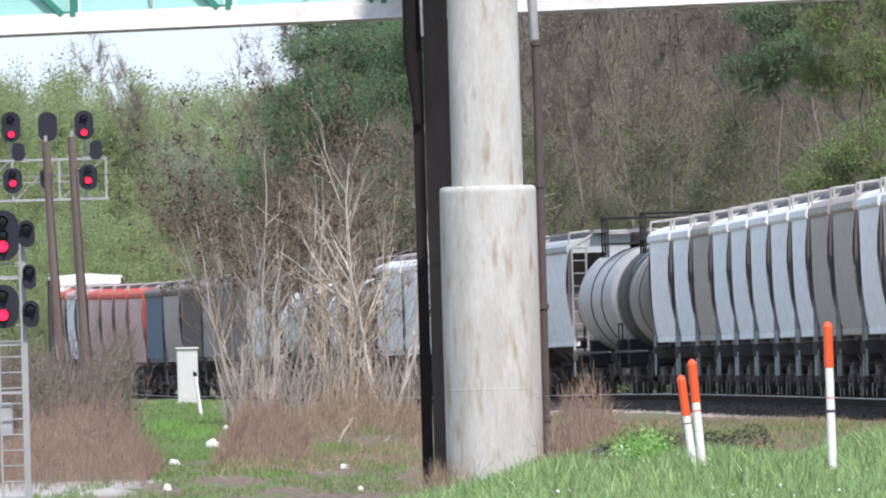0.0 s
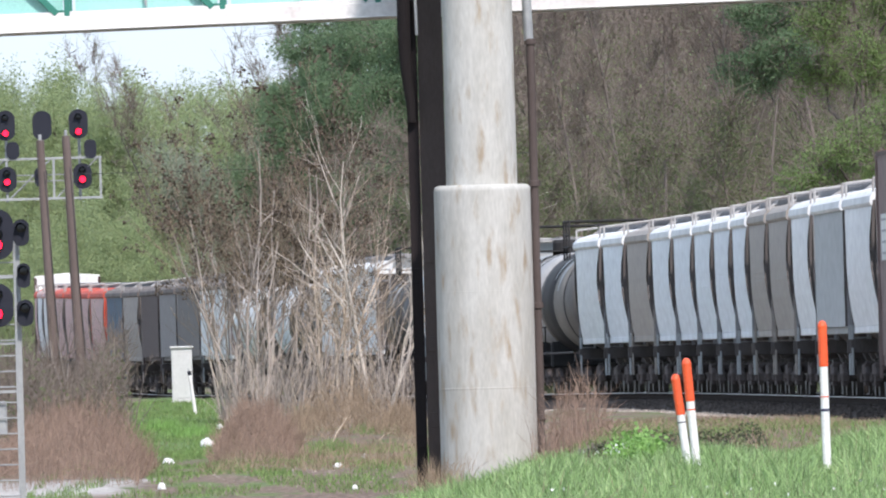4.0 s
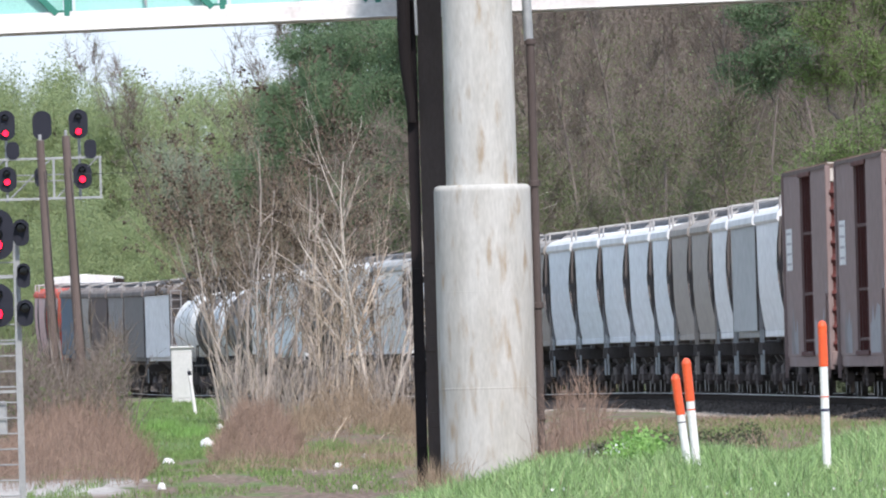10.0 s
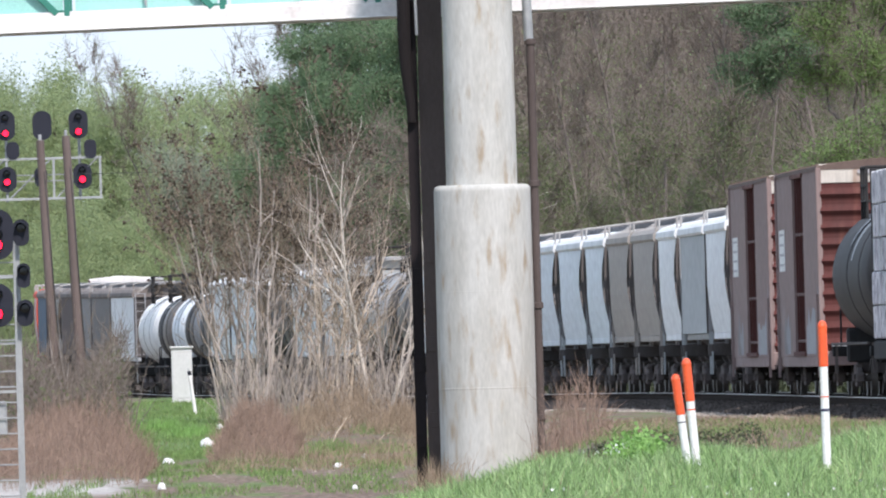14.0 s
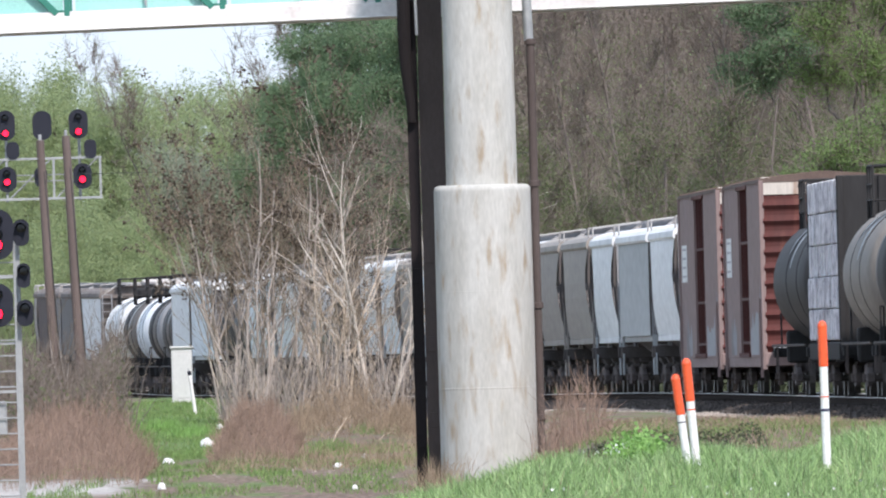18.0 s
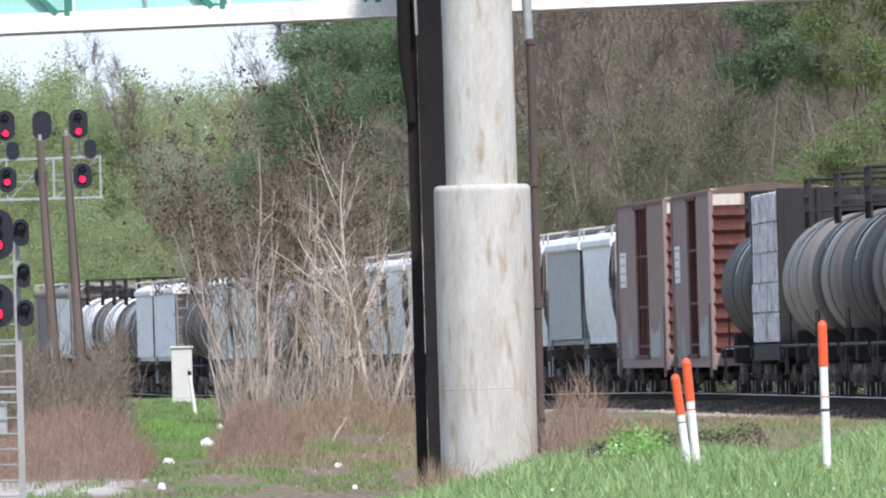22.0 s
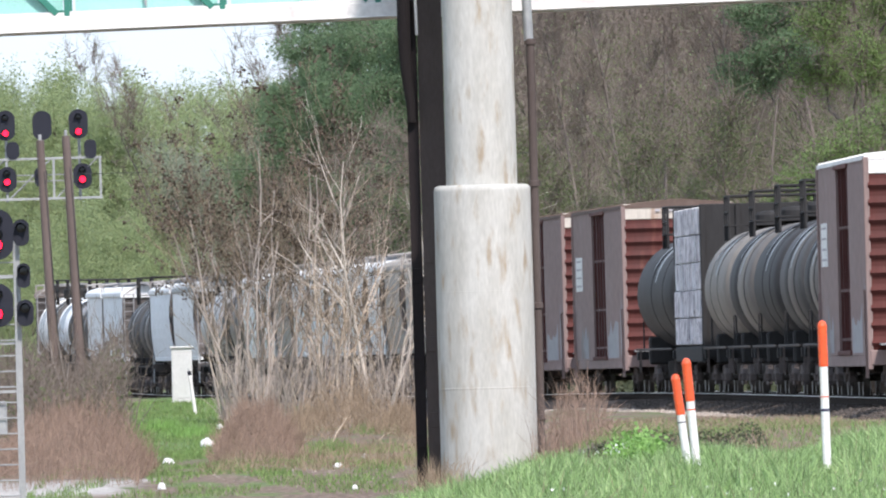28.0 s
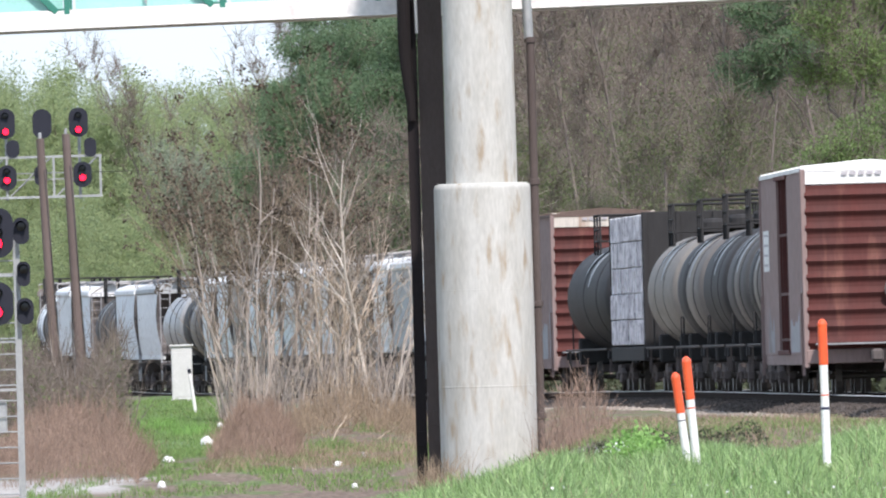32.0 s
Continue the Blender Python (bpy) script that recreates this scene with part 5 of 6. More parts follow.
def grow(rng, height, r0, spread, levels, kids, up=0.35, first=0.3, wob=0.12, ratio=0.62):
    """A branching skeleton: returns wood segments and the tip points with their level."""
    segs, tips = [], []

    def limb(p, d, length, r, level):
        n = 5 if level == 0 else 4
        pts = [np.array(p)]
        for i in range(n):
            d = d + rng.normal(size=3) * wob + np.array([0, 0, up * 0.25 * (1 if level else 0.5)])
            d = d / np.linalg.norm(d)
            q = pts[-1] + d * length / n
            ra, rb = r * (1 - 0.75 * i / n), r * (1 - 0.75 * (i + 1) / n)
            segs.append((*pts[-1], *q, ra, rb))
            pts.append(q)
            if level >= levels - 2:
                tips.append((*q, level))
        if level < levels - 1:
            k = kids[level]
            for j in range(k):
                f = first + (1 - first) * (j + rng.uniform(0.1, 0.9)) / k if level == 0 else rng.uniform(0.25, 1.0)
                i = min(n - 1, int(f * n))
                base = pts[i] + (pts[i + 1] - pts[i]) * (f * n - i)
                a = rng.uniform(0, 2 * math.pi)
                side = np.array([math.cos(a), math.sin(a), 0.0])
                nd = d * 0.35 + side * spread * rng.uniform(0.6, 1.2) + np.array([0, 0, up])
                nd /= np.linalg.norm(nd)
                limb(base, nd, length * ratio * rng.uniform(0.65, 1.1) * (1.15 - 0.5 * f if level == 0 else 1), max(0.008, r * (1 - 0.7 * f) * 0.55), level + 1)

    limb((0, 0, -0.2), np.array([0, 0, 1.0]), height, r0, 0)
    return segs, tips


def tree(name, seed, height, r0, spread, kids, leaf, leaf_n, leaf_size, label, bark="bark_dark", cloud=0.5, first=0.3, twigs=0, up=0.35, lo=0.2, levels=4, ratio=0.62):
    rng = np.random.default_rng(seed)
    segs, tips = grow(rng, height, r0, spread, levels, kids, up, first, ratio=ratio)
    e = new(name)
    tagged(e, label, "tree")
    big = [s for s in segs if s[6] > 0.035]
    small = [s for s in segs if s[6] <= 0.035]
    arr("trunk", sticks(big, 6), bark, e)
    T = np.array([t[:3] for t in tips])
    if twigs:
        b = T[rng.integers(0, len(T), twigs)]
        d = rng.normal(size=(twigs, 3)) * 0.55 + np.array([0, 0, 0.5])
        L = rng.uniform(0.4, 1.3, (twigs, 1))
        small += [tuple(x) for x in np.hstack([b, b + d * L, np.full((twigs, 1), 0.016), np.full((twigs, 1), 0.006)])]
    if small:
        arr("branchwork", sticks(small, 3), "wood_twig" if bark == "bark_dark" else bark, e)
    if leaf_n:
        T = T[T[:, 2] > lo * height]
        c = T[rng.integers(0, len(T), leaf_n)] + rng.normal(size=(leaf_n, 3)) * cloud
        arr("crown", leaves(c, leaf_size, rng), leaf, e)
    return e


def bare(name, seed, height, kids, label, n_tw, up=0.45, spread=0.5, r0=0.16, first=0.25):
    return tree(name, seed, height, r0, spread, kids, "leaf_light", 900, 0.06, label, twigs=n_tw, up=up, first=first, cloud=0.5, ratio=0.30)


def crowned(name, seed, height, r0, lobes, clumps, per, clump_r, leaf, leaf_size, label, twigs=500, squash=0.75):
    """A leafy tree: a forked trunk with limbs reaching into lobes (x, y, z, radius), each lobe a crowd of leaf clumps near its skin."""
    rng = np.random.default_rng(seed)
    e = new(name)
    tagged(e, label, "tree")
    segs = []
    p, k = np.array([0, 0, -0.3]), 8
    for i in range(k):
        q = np.array([0.25 * math.sin(i * 0.9 + seed), 0.25 * math.cos(i * 1.3), height * 0.82 * (i + 1) / k])
        segs.append((*p, *q, r0 * (1 - 0.8 * i / k), r0 * (1 - 0.8 * (i + 1) / k)))
        p = q
    cs = []
    total = sum(l[3] ** 2 for l in lobes)
    for lx, ly, lz, lr in lobes:
        c = np.array([lx, ly, lz])
        a = np.array([0, 0, max(1.0, lz - 0.9 * math.hypot(lx, ly) - 0.5 * lr)])
        m = (a + c) / 2 + rng.normal(size=3) * 0.3
        segs += [(*a, *m, r0 * 0.4, r0 * 0.28), (*m, *c, r0 * 0.28, r0 * 0.12)]
        n = max(6, int(clumps * lr * lr / total))
        u = rng.normal(size=(n, 3))
        u /= np.linalg.norm(u, axis=1)[:, None]
        P = c + u * (lr * rng.uniform(0.45, 1.08, (n, 1))) * np.array([1, 1, squash])
        for q in P:
            segs.append((*(c + (q - c) * 0.1), *q, 0.03, 0.012))
            g_ = int(per * rng.uniform(0.4, 1.5))
            cs.append(q + rng.normal(size=(g_, 3)) * clump_r * rng.uniform(0.6, 1.3) * np.array([1, 1, 0.6]))
    cs = np.vstack(cs)
    arr("trunk", sticks([q for q in segs if q[6] > 0.031], 7), "bark_dark", e)
    small = [q for q in segs if q[6] <= 0.031]
    b = cs[rng.integers(0, len(cs), twigs)]
    d = rng.normal(size=(twigs, 3)) * 0.5 + np.array([0, 0, 0.3])
    small += [tuple(x) for x in np.hstack([b, b + d * rng.uniform(0.4, 1.4, (twigs, 1)), np.full((twigs, 1), 0.013), np.full((twigs, 1), 0.005)])]
    arr("branchwork", sticks(small, 3), "wood_twig", e)
    arr("crown", leaves(cs, leaf_size, rng), leaf, e)
    return e


def lobes_of(seed, n, lo, hi, out, r):
    """Rounded lobes round the trunk between the heights lo and hi."""
    g_ = random.Random(seed)
    res = []
    for i in range(n):
        f = (i + 0.5) / n
        a = i * 2.4 + g_.uniform(-0.4, 0.4)
        o = out * math.sin(math.pi * (0.22 + 0.72 * f)) * g_.uniform(0.7, 1.1)
        res.append((o * math.cos(a), o * math.sin(a), lo + (hi - lo) * f, r * g_.uniform(0.75, 1.2) * (1.1 - 0.4 * f)))
    return res


KINDS = {
    "light": [tree("poplar_tree", 11 + k, 16.2, 0.16, 0.45, (24, 5, 3), "leaf_light", 19000, 0.10, "tall poplar with young yellow-green leaves", cloud=0.5, first=0.10, up=0.5, lo=0.05, ratio=0.26) for k in range(3)],
    "grey": [tree("willow_tree", 31 + k, 12.5, 0.14, 0.6, (16, 5, 4), "leaf_grey", 26000, 0.09, "grey-green young-leaved willow tree", cloud=0.5, first=0.15, lo=0.1, ratio=0.33) for k in range(2)],
    "dark": [crowned("broadleaf_tree", 51 + k, 18.0, 0.30, lobes_of(51 + k, 13, 5.5, 17.2, 2.5, 1.9), 420, 190, 0.42, "leaf_dark", 0.085, "large dark green broadleaf tree with dense crown", 700) for k in range(2)],
    "fresh": [crowned("maple_tree", 71 + k, 15.0, 0.20, lobes_of(75 + k, 9, 9.6, 15.0, 2.2, 1.2), 300, 130, 0.28, "leaf_fresh", 0.06, "tall fresh green maple at the wood's edge", 1800) for k in range(2)],
    "small": [crowned("maple_tree", 83, 8.6, 0.12, lobes_of(83, 8, 5.2, 8.4, 1.5, 1.0), 200, 130, 0.26, "leaf_fresh", 0.055, "young leafy green maple before the wood", 900)],
    "tall": [crowned("broadleaf_tree", 87, 16.0, 0.09, lobes_of(87, 6, 11.4, 15.6, 1.2, 1.1), 160, 150, 0.3, "leaf_dark", 0.07, "slim dark green tree among bare ones", 500)],
    "bare": [bare("bare_tree", 91 + k, 20.0 + 2 * k, (20, 5, 4), "tall bare brown tree in the spring wood", 1900, r0=0.10) for k in range(3)],
    "young": [tree("sapling", 111 + k, 8.0, 0.07, 0.55, (14, 5, 3), "leaf_olive", 9000, 0.05, "thin sapling with sparse green leaves", cloud=0.4, first=0.1, twigs=600, ratio=0.33) for k in range(2)],
}
for kind in KINDS.values():
    for t in kind:
        t.location = (0, -600, ground_z(0, -600))
USED = {}
rt = random.Random(5)


def plant(kind, x, y, scale=1.0, sink=0.1):
    src = KINDS[kind][rt.randrange(len(KINDS[kind]))]
    m = Matrix.Translation((x, y, ground_z(x, y) - sink)) @ Matrix.Rotation(rt.uniform(0, 6.28), 4, "Z")
    if src.name not in USED:
        ob = USED[src.name] = src
        ob.matrix_basis = m
    else:
        ob = copy_thing(src, m)
    ob.scale = (scale * rt.uniform(0.9, 1.1), scale * rt.uniform(0.9, 1.1), scale)
    return ob


# the pale green line of trees behind the bend
for i in range(38):
    plant("light", -31 + 0.62 * i + rt.uniform(-0.4, 0.4), rt.uniform(1130, 1230), rt.uniform(0.84, 1.03) * (1.03 if i < 14 else 0.93))
for i in range(9):
    plant("light", -27 + 1.8 * i + rt.uniform(-0.5, 0.5), rt.uniform(1100, 1125), rt.uniform(0.5, 0.7))
for x, y, k in ((-10.2, 1060, 0.95), (-8.9, 1045, 0.85), (-10.2, 1090, 1.2)):
    plant("grey", x, y, k)
for x, y, k in ((-11.6, 1110, 0.84), (-10.6, 1115, 0.9), (-12.8, 1118, 0.76)):
    plant("bare", x, y, k)
for x, y, k in ((-18.2, 1160, 0.93), (-16.4, 1150, 0.90), (-14.6, 1165, 0.92), (-13.2, 1155, 0.9)):
    plant("light", x, y, k)
# the dark green crowns beside the pillar
for x, y, k in ((-5.9, 1010, 1.0), (-3.6, 1000, 1.06), (-1.2, 985, 1.02), (-4.6, 1030, 1.16), (-7.0, 1002, 0.84), (-2.4, 1040, 1.15)):
    plant("dark", x, y, k)
# bare brown wood behind the right of the train
for i in range(34):
    y = rt.uniform(780, 1010)
    x = rt.uniform(max(track_x(y) + 9, 0.0), 0.0218 * y + 3)
    plant("bare", x, y, rt.uniform(0.85, 1.15))
for i in range(46):
    y = rt.uniform(730, 900)
    x = rt.uniform(max(track_x(y) + 8, 1.5), 0.0218 * y + 2)
    plant("young", x, y, rt.uniform(0.7, 1.2))
# fresh green edge of the wood
for x, y, k in ((14.2, 690, 1.0), (16.6, 700, 1.03)):
    plant("fresh", x, y, k)
for x, y, k in ((12.9, 640, 1.0), (14.3, 648, 1.08), (11.8, 662, 0.85)):
    plant("small", x, y, k)
plant("tall", 12.7, 770, 1.0)
for kind in KINDS.values():
    for t in list(kind):
        if t.name not in USED:
            for c in t.children:
                bpy.data.objects.remove(c)
            bpy.data.objects.remove(t)


def twig_mass(name, seed, n, place, length, r, material, label, lift=0.55):
    """Countless fine twigs, each at a place in a thicket or wood."""
    g = np.random.default_rng(seed)
    P = np.array([place(g) for _ in range(n)])
    d = g.normal(size=(n, 3)) * 0.5 + np.array([0, 0, lift])
    L = length * g.uniform(0.4, 1.3, (n, 1))
    R = r * g.uniform(0.5, 1.4, (n, 1))
    segs = np.hstack([P, P + d * L, R, R * 0.35])
    return tagged(arr(name, sticks(segs, 3), material, None), label, "twigs", kind="stuff")


def in_wood(g):
    y = g.uniform(860, 1030)
    x = g.uniform(max(track_x(y) + 10, 0.5), 0.0222 * y + 2)
    return (x, y, ground_z(x, y) + 19 * g.random() ** 0.9)


twig_mass("undergrowth", 31, 34000, in_wood, 1.1, 0.022, "wood_twig", "fine brown twigs filling the spring wood")


def in_brown(g):
    """Bare saplings before the dark crowns."""
    y = g.uniform(880, 960)
    x = g.uniform(-9.5, 0.0)
    top = 10.5 * (0.75 + 0.35 * smooth(-9, -3, x)) * (1 + 0.3 * noise.noise((x * 0.6, 0, 2)))
    return (x, y, ground_z(x, y) + top * g.random() ** 0.9)


twig_mass("undergrowth", 32, 9000, in_brown, 0.9, 0.014, "wood_twig", "grey-brown bare twigs before the dark trees")
g = np.random.default_rng(33)
cs = []
for i in range(260):
    y = g.uniform(780, 1000)
    x = g.uniform(max(track_x(y) + 9, -2), 0.0222 * y + 2)
    z = ground_z(x, y) + 14 * g.random() ** 1.9
    k = int(g.uniform(150, 1000))
    cs.append(np.array([x, y, z]) + g.normal(size=(k, 3)) * np.array([0.8, 0.8, 0.9]))
cs = np.vstack(cs)
tagged(arr("young_leaves", leaves(cs, 0.05, g), "leaf_olive", None), "scattered young green leaves in the wood", "leaves", kind="stuff")


def in_line(g):
    y = g.uniform(1110, 1240)
    x = g.uniform(-33, -8)
    return (x, y, ground_z(x, y) + (17.2 + 2.5 * noise.noise((x * 0.3, 0, 0)) - 1.0 * smooth(-16, -11, x)) * g.random() ** 0.85)


g = np.random.default_rng(35)
cs = []
for i in range(3600):      # upright sprays of small leaves
    c = np.array(in_line(g))
    k = int(g.uniform(40, 120))
    d = np.array([g.normal() * 0.18, g.normal() * 0.18, 1.0]) * g.uniform(0.8, 2.4)
    cs.append(c + d * (g.random((k, 1)) - 0.5) + g.normal(size=(k, 3)) * np.array([0.2, 0.2, 0.12]))
for i in range(1500):      # lower shrubs before the line
    c = np.array(in_line(g))
    c[1] = g.uniform(1085, 1105)
    c[2] = ground_z(c[0], c[1]) + 9.0 * g.random() * (1 + 0.4 * noise.noise((c[0] * 0.5, 3, 0)))
    k = int(g.uniform(40, 120))
    d = np.array([g.normal() * 0.25, g.normal() * 0.25, 1.0]) * g.uniform(0.6, 1.6)
    cs.append(c + d * (g.random((k, 1)) - 0.5) + g.normal(size=(k, 3)) * np.array([0.2, 0.2, 0.12]))
cs = np.vstack(cs)
tagged(arr("young_leaves", leaves(cs, 0.085, g), "leaf_light", None), "young yellow-green leaves filling the tree line", "leaves", kind="stuff")


# ---------------------------------------------------------------- bare brush before the train
def turned(rng, d, angle):
    """A direction that leaves d by about the angle, at a random side."""
    w = rng.normal(size=3)
    w -= d * float(w @ d)
    w /= np.linalg.norm(w)
    v = d * math.cos(angle) + w * math.sin(angle)
    return v / np.linalg.norm(v)


def vase(rng, base, d, length, r, level, deepest, kids, open_, segs, tips):
    """One limb that bends upwards, with side limbs along its upper part."""
    n = 7 if level == 0 else 4
    p, pts, dirs = np.array(base, float), [np.array(base, float)], []
    for i in range(n):
        d = d + rng.normal(size=3) * 0.085 + np.array([0, 0, 0.05 if level == 0 else 0.09])
        d = d / np.linalg.norm(d)
        q = p + d * length / n
        segs.append((*p, *q, max(0.0055, r * (1 - 0.8 * i / n)), max(0.005, r * (1 - 0.8 * (i + 1) / n))))
        pts.append(q)
        dirs.append(d)
        p = q
    tips.append((*p, level))
    if level >= deepest:
        return
    k = kids[level]
    for j in range(k):
        f = (0.30 if level == 0 else 0.15) + (0.68 if level == 0 else 0.8) * (j + rng.uniform(0.1, 0.9)) / k
        i = min(n - 1, int(f * n))
        at = pts[i] + (pts[i + 1] - pts[i]) * (f * n - i)
        nd = turned(rng, dirs[i], open_ * rng.uniform(0.55, 1.25))
        nd[2] = max(nd[2], 0.12)
        nd /= np.linalg.norm(nd)
        vase(rng, at, nd, length * (0.46 if level == 0 else 0.5) * rng.uniform(0.6, 1.15) * (1.2 - 0.5 * f), max(0.007, r * (1 - 0.72 * f) * 0.62), level + 1, deepest, kids, open_, segs, tips)


def brush(name, seed, height, stems, label, bark, seeds, fan=0.3, r0=0.06, kids=(8, 5), open_=0.62, wide=0.3, fine_mat="twig", deepest=2):
    rng = np.random.default_rng(seed)
    e = new(name)
    tagged(e, label, "shrub", group="brush along the track")
    fine, tips = [], []
    for i in range(stems):
        a = 2 * math.pi * (i + rng.uniform(-0.3, 0.3)) / stems
        out = fan * rng.uniform(0.3, 1.1)
        d = np.array([math.sin(out) * math.cos(a), math.sin(out) * math.sin(a), math.cos(out)])
        segs = []
        vase(rng, (wide * math.cos(a) * rng.uniform(0.2, 1), wide * math.sin(a) * rng.uniform(0.2, 1), -0.15), d, height * rng.uniform(0.72, 1.05) / math.cos(out), r0 * rng.uniform(0.65, 1.15), 0, deepest, kids, open_, segs, tips)
        arr("stem", sticks([q for q in segs if q[6] > 0.014], 5), bark, e)
        fine += [q for q in segs if q[6] <= 0.014]
    arr("branchwork", sticks(fine, 3), fine_mat, e)
    if seeds:
        T = np.array([t[:3] for t in tips if t[2] > 0.5 * height])
        c = T[rng.integers(0, len(T), min(seeds, len(T)))]
        m = 13
        c = np.repeat(c, m, 0) + rng.normal(size=(len(c) * m, 3)) * np.array([0.075, 0.075, 0.09])
        arr("seed_head", leaves(c, 0.07, rng, 1.2), "seed", e, "dark brown dry seed heads")
    return e


rb = random.Random(9)
PALE = [brush("bare_shrub", 201 + k, 8.3, 2 + k % 2, "pale-barked leafless sapling before the train", ("bark_white", "bark_pale", "bark_grey")[k], 0, 0.26, 0.075, (10, 6), 0.78, 0.2, ("bark_white", "bark_pale", "twig")[k]) for k in range(3)]
BROWN = [brush("bare_shrub", 221 + k, 6.9, 6, "leafless brown shrub with dark seed heads", "bark_grey", 150, 0.36, 0.05, (7, 5), 0.6, 0.35) for k in range(3)]
LOW = [brush("bare_shrub", 241 + k, 3.8, 6, "low tangled leafless brown thicket", "bark_dark", 0, 0.4, 0.03, (6, 4), 0.7, 0.6, "wood_twig") for k in range(2)]
POLE = [brush("bare_shrub", 261 + k, 4.6, 4, "slender grey stems of leafless brush", "bark_grey", 0, 0.2, 0.04, (4, 3), 0.55, 0.5) for k in range(2)]


def set_brush(src, x, y, k=1.0):
    m = Matrix.Translation((x, y, ground_z(x, y) - 0.05)) @ Matrix.Rotation(rb.uniform(0, 6.28), 4, "Z")
    if src.name in USED:
        ob = copy_thing(src, m)
    else:
        USED[src.name] = ob = src
        ob.matrix_basis = m
    ob.scale = (k, k, k)


for i, (x, y, k) in enumerate(((-2.1, 598, 1.0), (-3.0, 604, 0.84), (-5.45, 597, 0.82), (-1.75, 604, 0.72), (-3.7, 602, 0.68))):
    set_brush(PALE[i % 3], x, y, k)
for i, (x, y, k) in enumerate(((-5.9, 602, 1.16), (-5.3, 606, 1.22), (-6.6, 611, 1.08), (-4.6, 603, 1.1), (-3.5, 610, 0.85), (-2.2, 608, 0.8))):
    set_brush(BROWN[i % 3], x, y, k)
for i in range(6):
    set_brush(POLE[i % 2], -6.2 + 0.95 * i + rb.uniform(-0.25, 0.25), rb.uniform(588, 612), rb.uniform(0.75, 1.1))
for i in range(4):
    set_brush(LOW[i % 2], -6.0 + 1.3 * i + rb.uniform(-0.2, 0.2), rb.uniform(585, 612), rb.uniform(0.4, 0.6))
for i in range(8):
    set_brush(LOW[i % 2], -13.2 + 0.55 * i + rb.uniform(-0.2, 0.2), rb.uniform(560, 600), rb.uniform(0.55, 0.8))
set_brush(POLE[0], -10.1, 566, 0.8)
for i, (x, y, k) in enumerate(((10.2, 800, 0.75), (7.3, 810, 0.6), (11.6, 790, 0.6), (8.9, 840, 0.8))):
    set_brush(PALE[i % 3], x, y, k)


def thicket(x0, x1, y0, y1, top):
    def place(g):
        x, y = g.uniform(x0, x1), g.uniform(y0, y1)
        h = top * max(0.15, 0.75 + 0.6 * noise.noise((x * 0.8, y * 0.03, 5)))
        return (x, y, ground_z(x, y) + h * g.random() ** 0.8)
    return place


twig_mass("thicket", 41, 6500, thicket(-13.2, -9.1, 556, 590, 2.5), 0.55, 0.010, "wood_twig", "dense grey-brown leafless thicket beneath the signals", 0.7)
twig_mass("thicket", 44, 1500, thicket(-6.6, -0.9, 575, 612, 2.1), 0.55, 0.008, "bark_grey", "tangled grey twigs of the trackside brush", 0.9)
twig_mass("thicket", 42, 300, thicket(-6.6, -1.0, 575, 612, 2.4), 0.7, 0.010, "bark_pale", "pale dry twigs of the trackside brush", 0.9)
g = np.random.default_rng(43)
pl = thicket(-13.2, -9.0, 552, 585, 2.4)
cs = np.array([pl(g) for _ in range(1500)])
tagged(arr("young_leaves", leaves(cs, 0.07, g), "leaf_olive", None), "sparse young leaves on the thicket", "leaves", kind="stuff")


# ---------------------------------------------------------------- grass and weeds
def blades(name, seed, n, place, h, w, material, label, lean=0.3, category="grass"):
    """Single tapering blades, each bent over a little, standing on the ground."""
    rng = np.random.default_rng(seed)
    P = np.array([place(rng) for _ in range(n)])
    H = h * rng.uniform(0.45, 1.15, (n, 1)) * (P[:, 3:4] if P.shape[1] > 3 else 1)
    P = P[:, :3]
    a = rng.uniform(0, 2 * math.pi, (n, 1))
    side = np.hstack([np.cos(a), np.sin(a), np.zeros((n, 1))])
    bend = rng.normal(size=(n, 2)) * lean
    B2 = np.hstack([bend, np.zeros((n, 1))]) * H
    up = np.array([[0, 0, 1.0]])
    mid = P + up * H * 0.6 + B2 * 0.35
    tip = P + up * H + B2
    ww = w * rng.uniform(0.6, 1.3, (n, 1))
    V = np.stack([P - side * ww / 2, P + side * ww / 2, mid + side * ww * 0.4, mid - side * ww * 0.4, tip + side * ww * 0.08, tip - side * ww * 0.08], 1).reshape(-1, 3)
    o = np.arange(n)[:, None] * 6
    F = np.concatenate([o + np.array([[0, 1, 2, 3]]), o + np.array([[3, 2, 4, 5]])], 0)
    return tagged(arr(name, (V, F), material, None), label, category, kind="stuff")


def on(x, y, k=1.0):
    return (x, y, ground_z(x, y) - 0.02, k)


def mound(rng):
    y = rng.uniform(188, 292)
    half = 0.0225 * y
    x = rng.uniform(-1.2 if y > 215 else 0.0, half)
    low = 1 - 0.72 * math.exp(-((x - 4.46 * y / 240) / 0.17) ** 2) * smooth(205, 232, y) * (1 - smooth(239, 243, y))
    return on(x, y, (0.75 + 0.5 * noise.noise((x * 0.8, y * 0.08, 7))) * low)


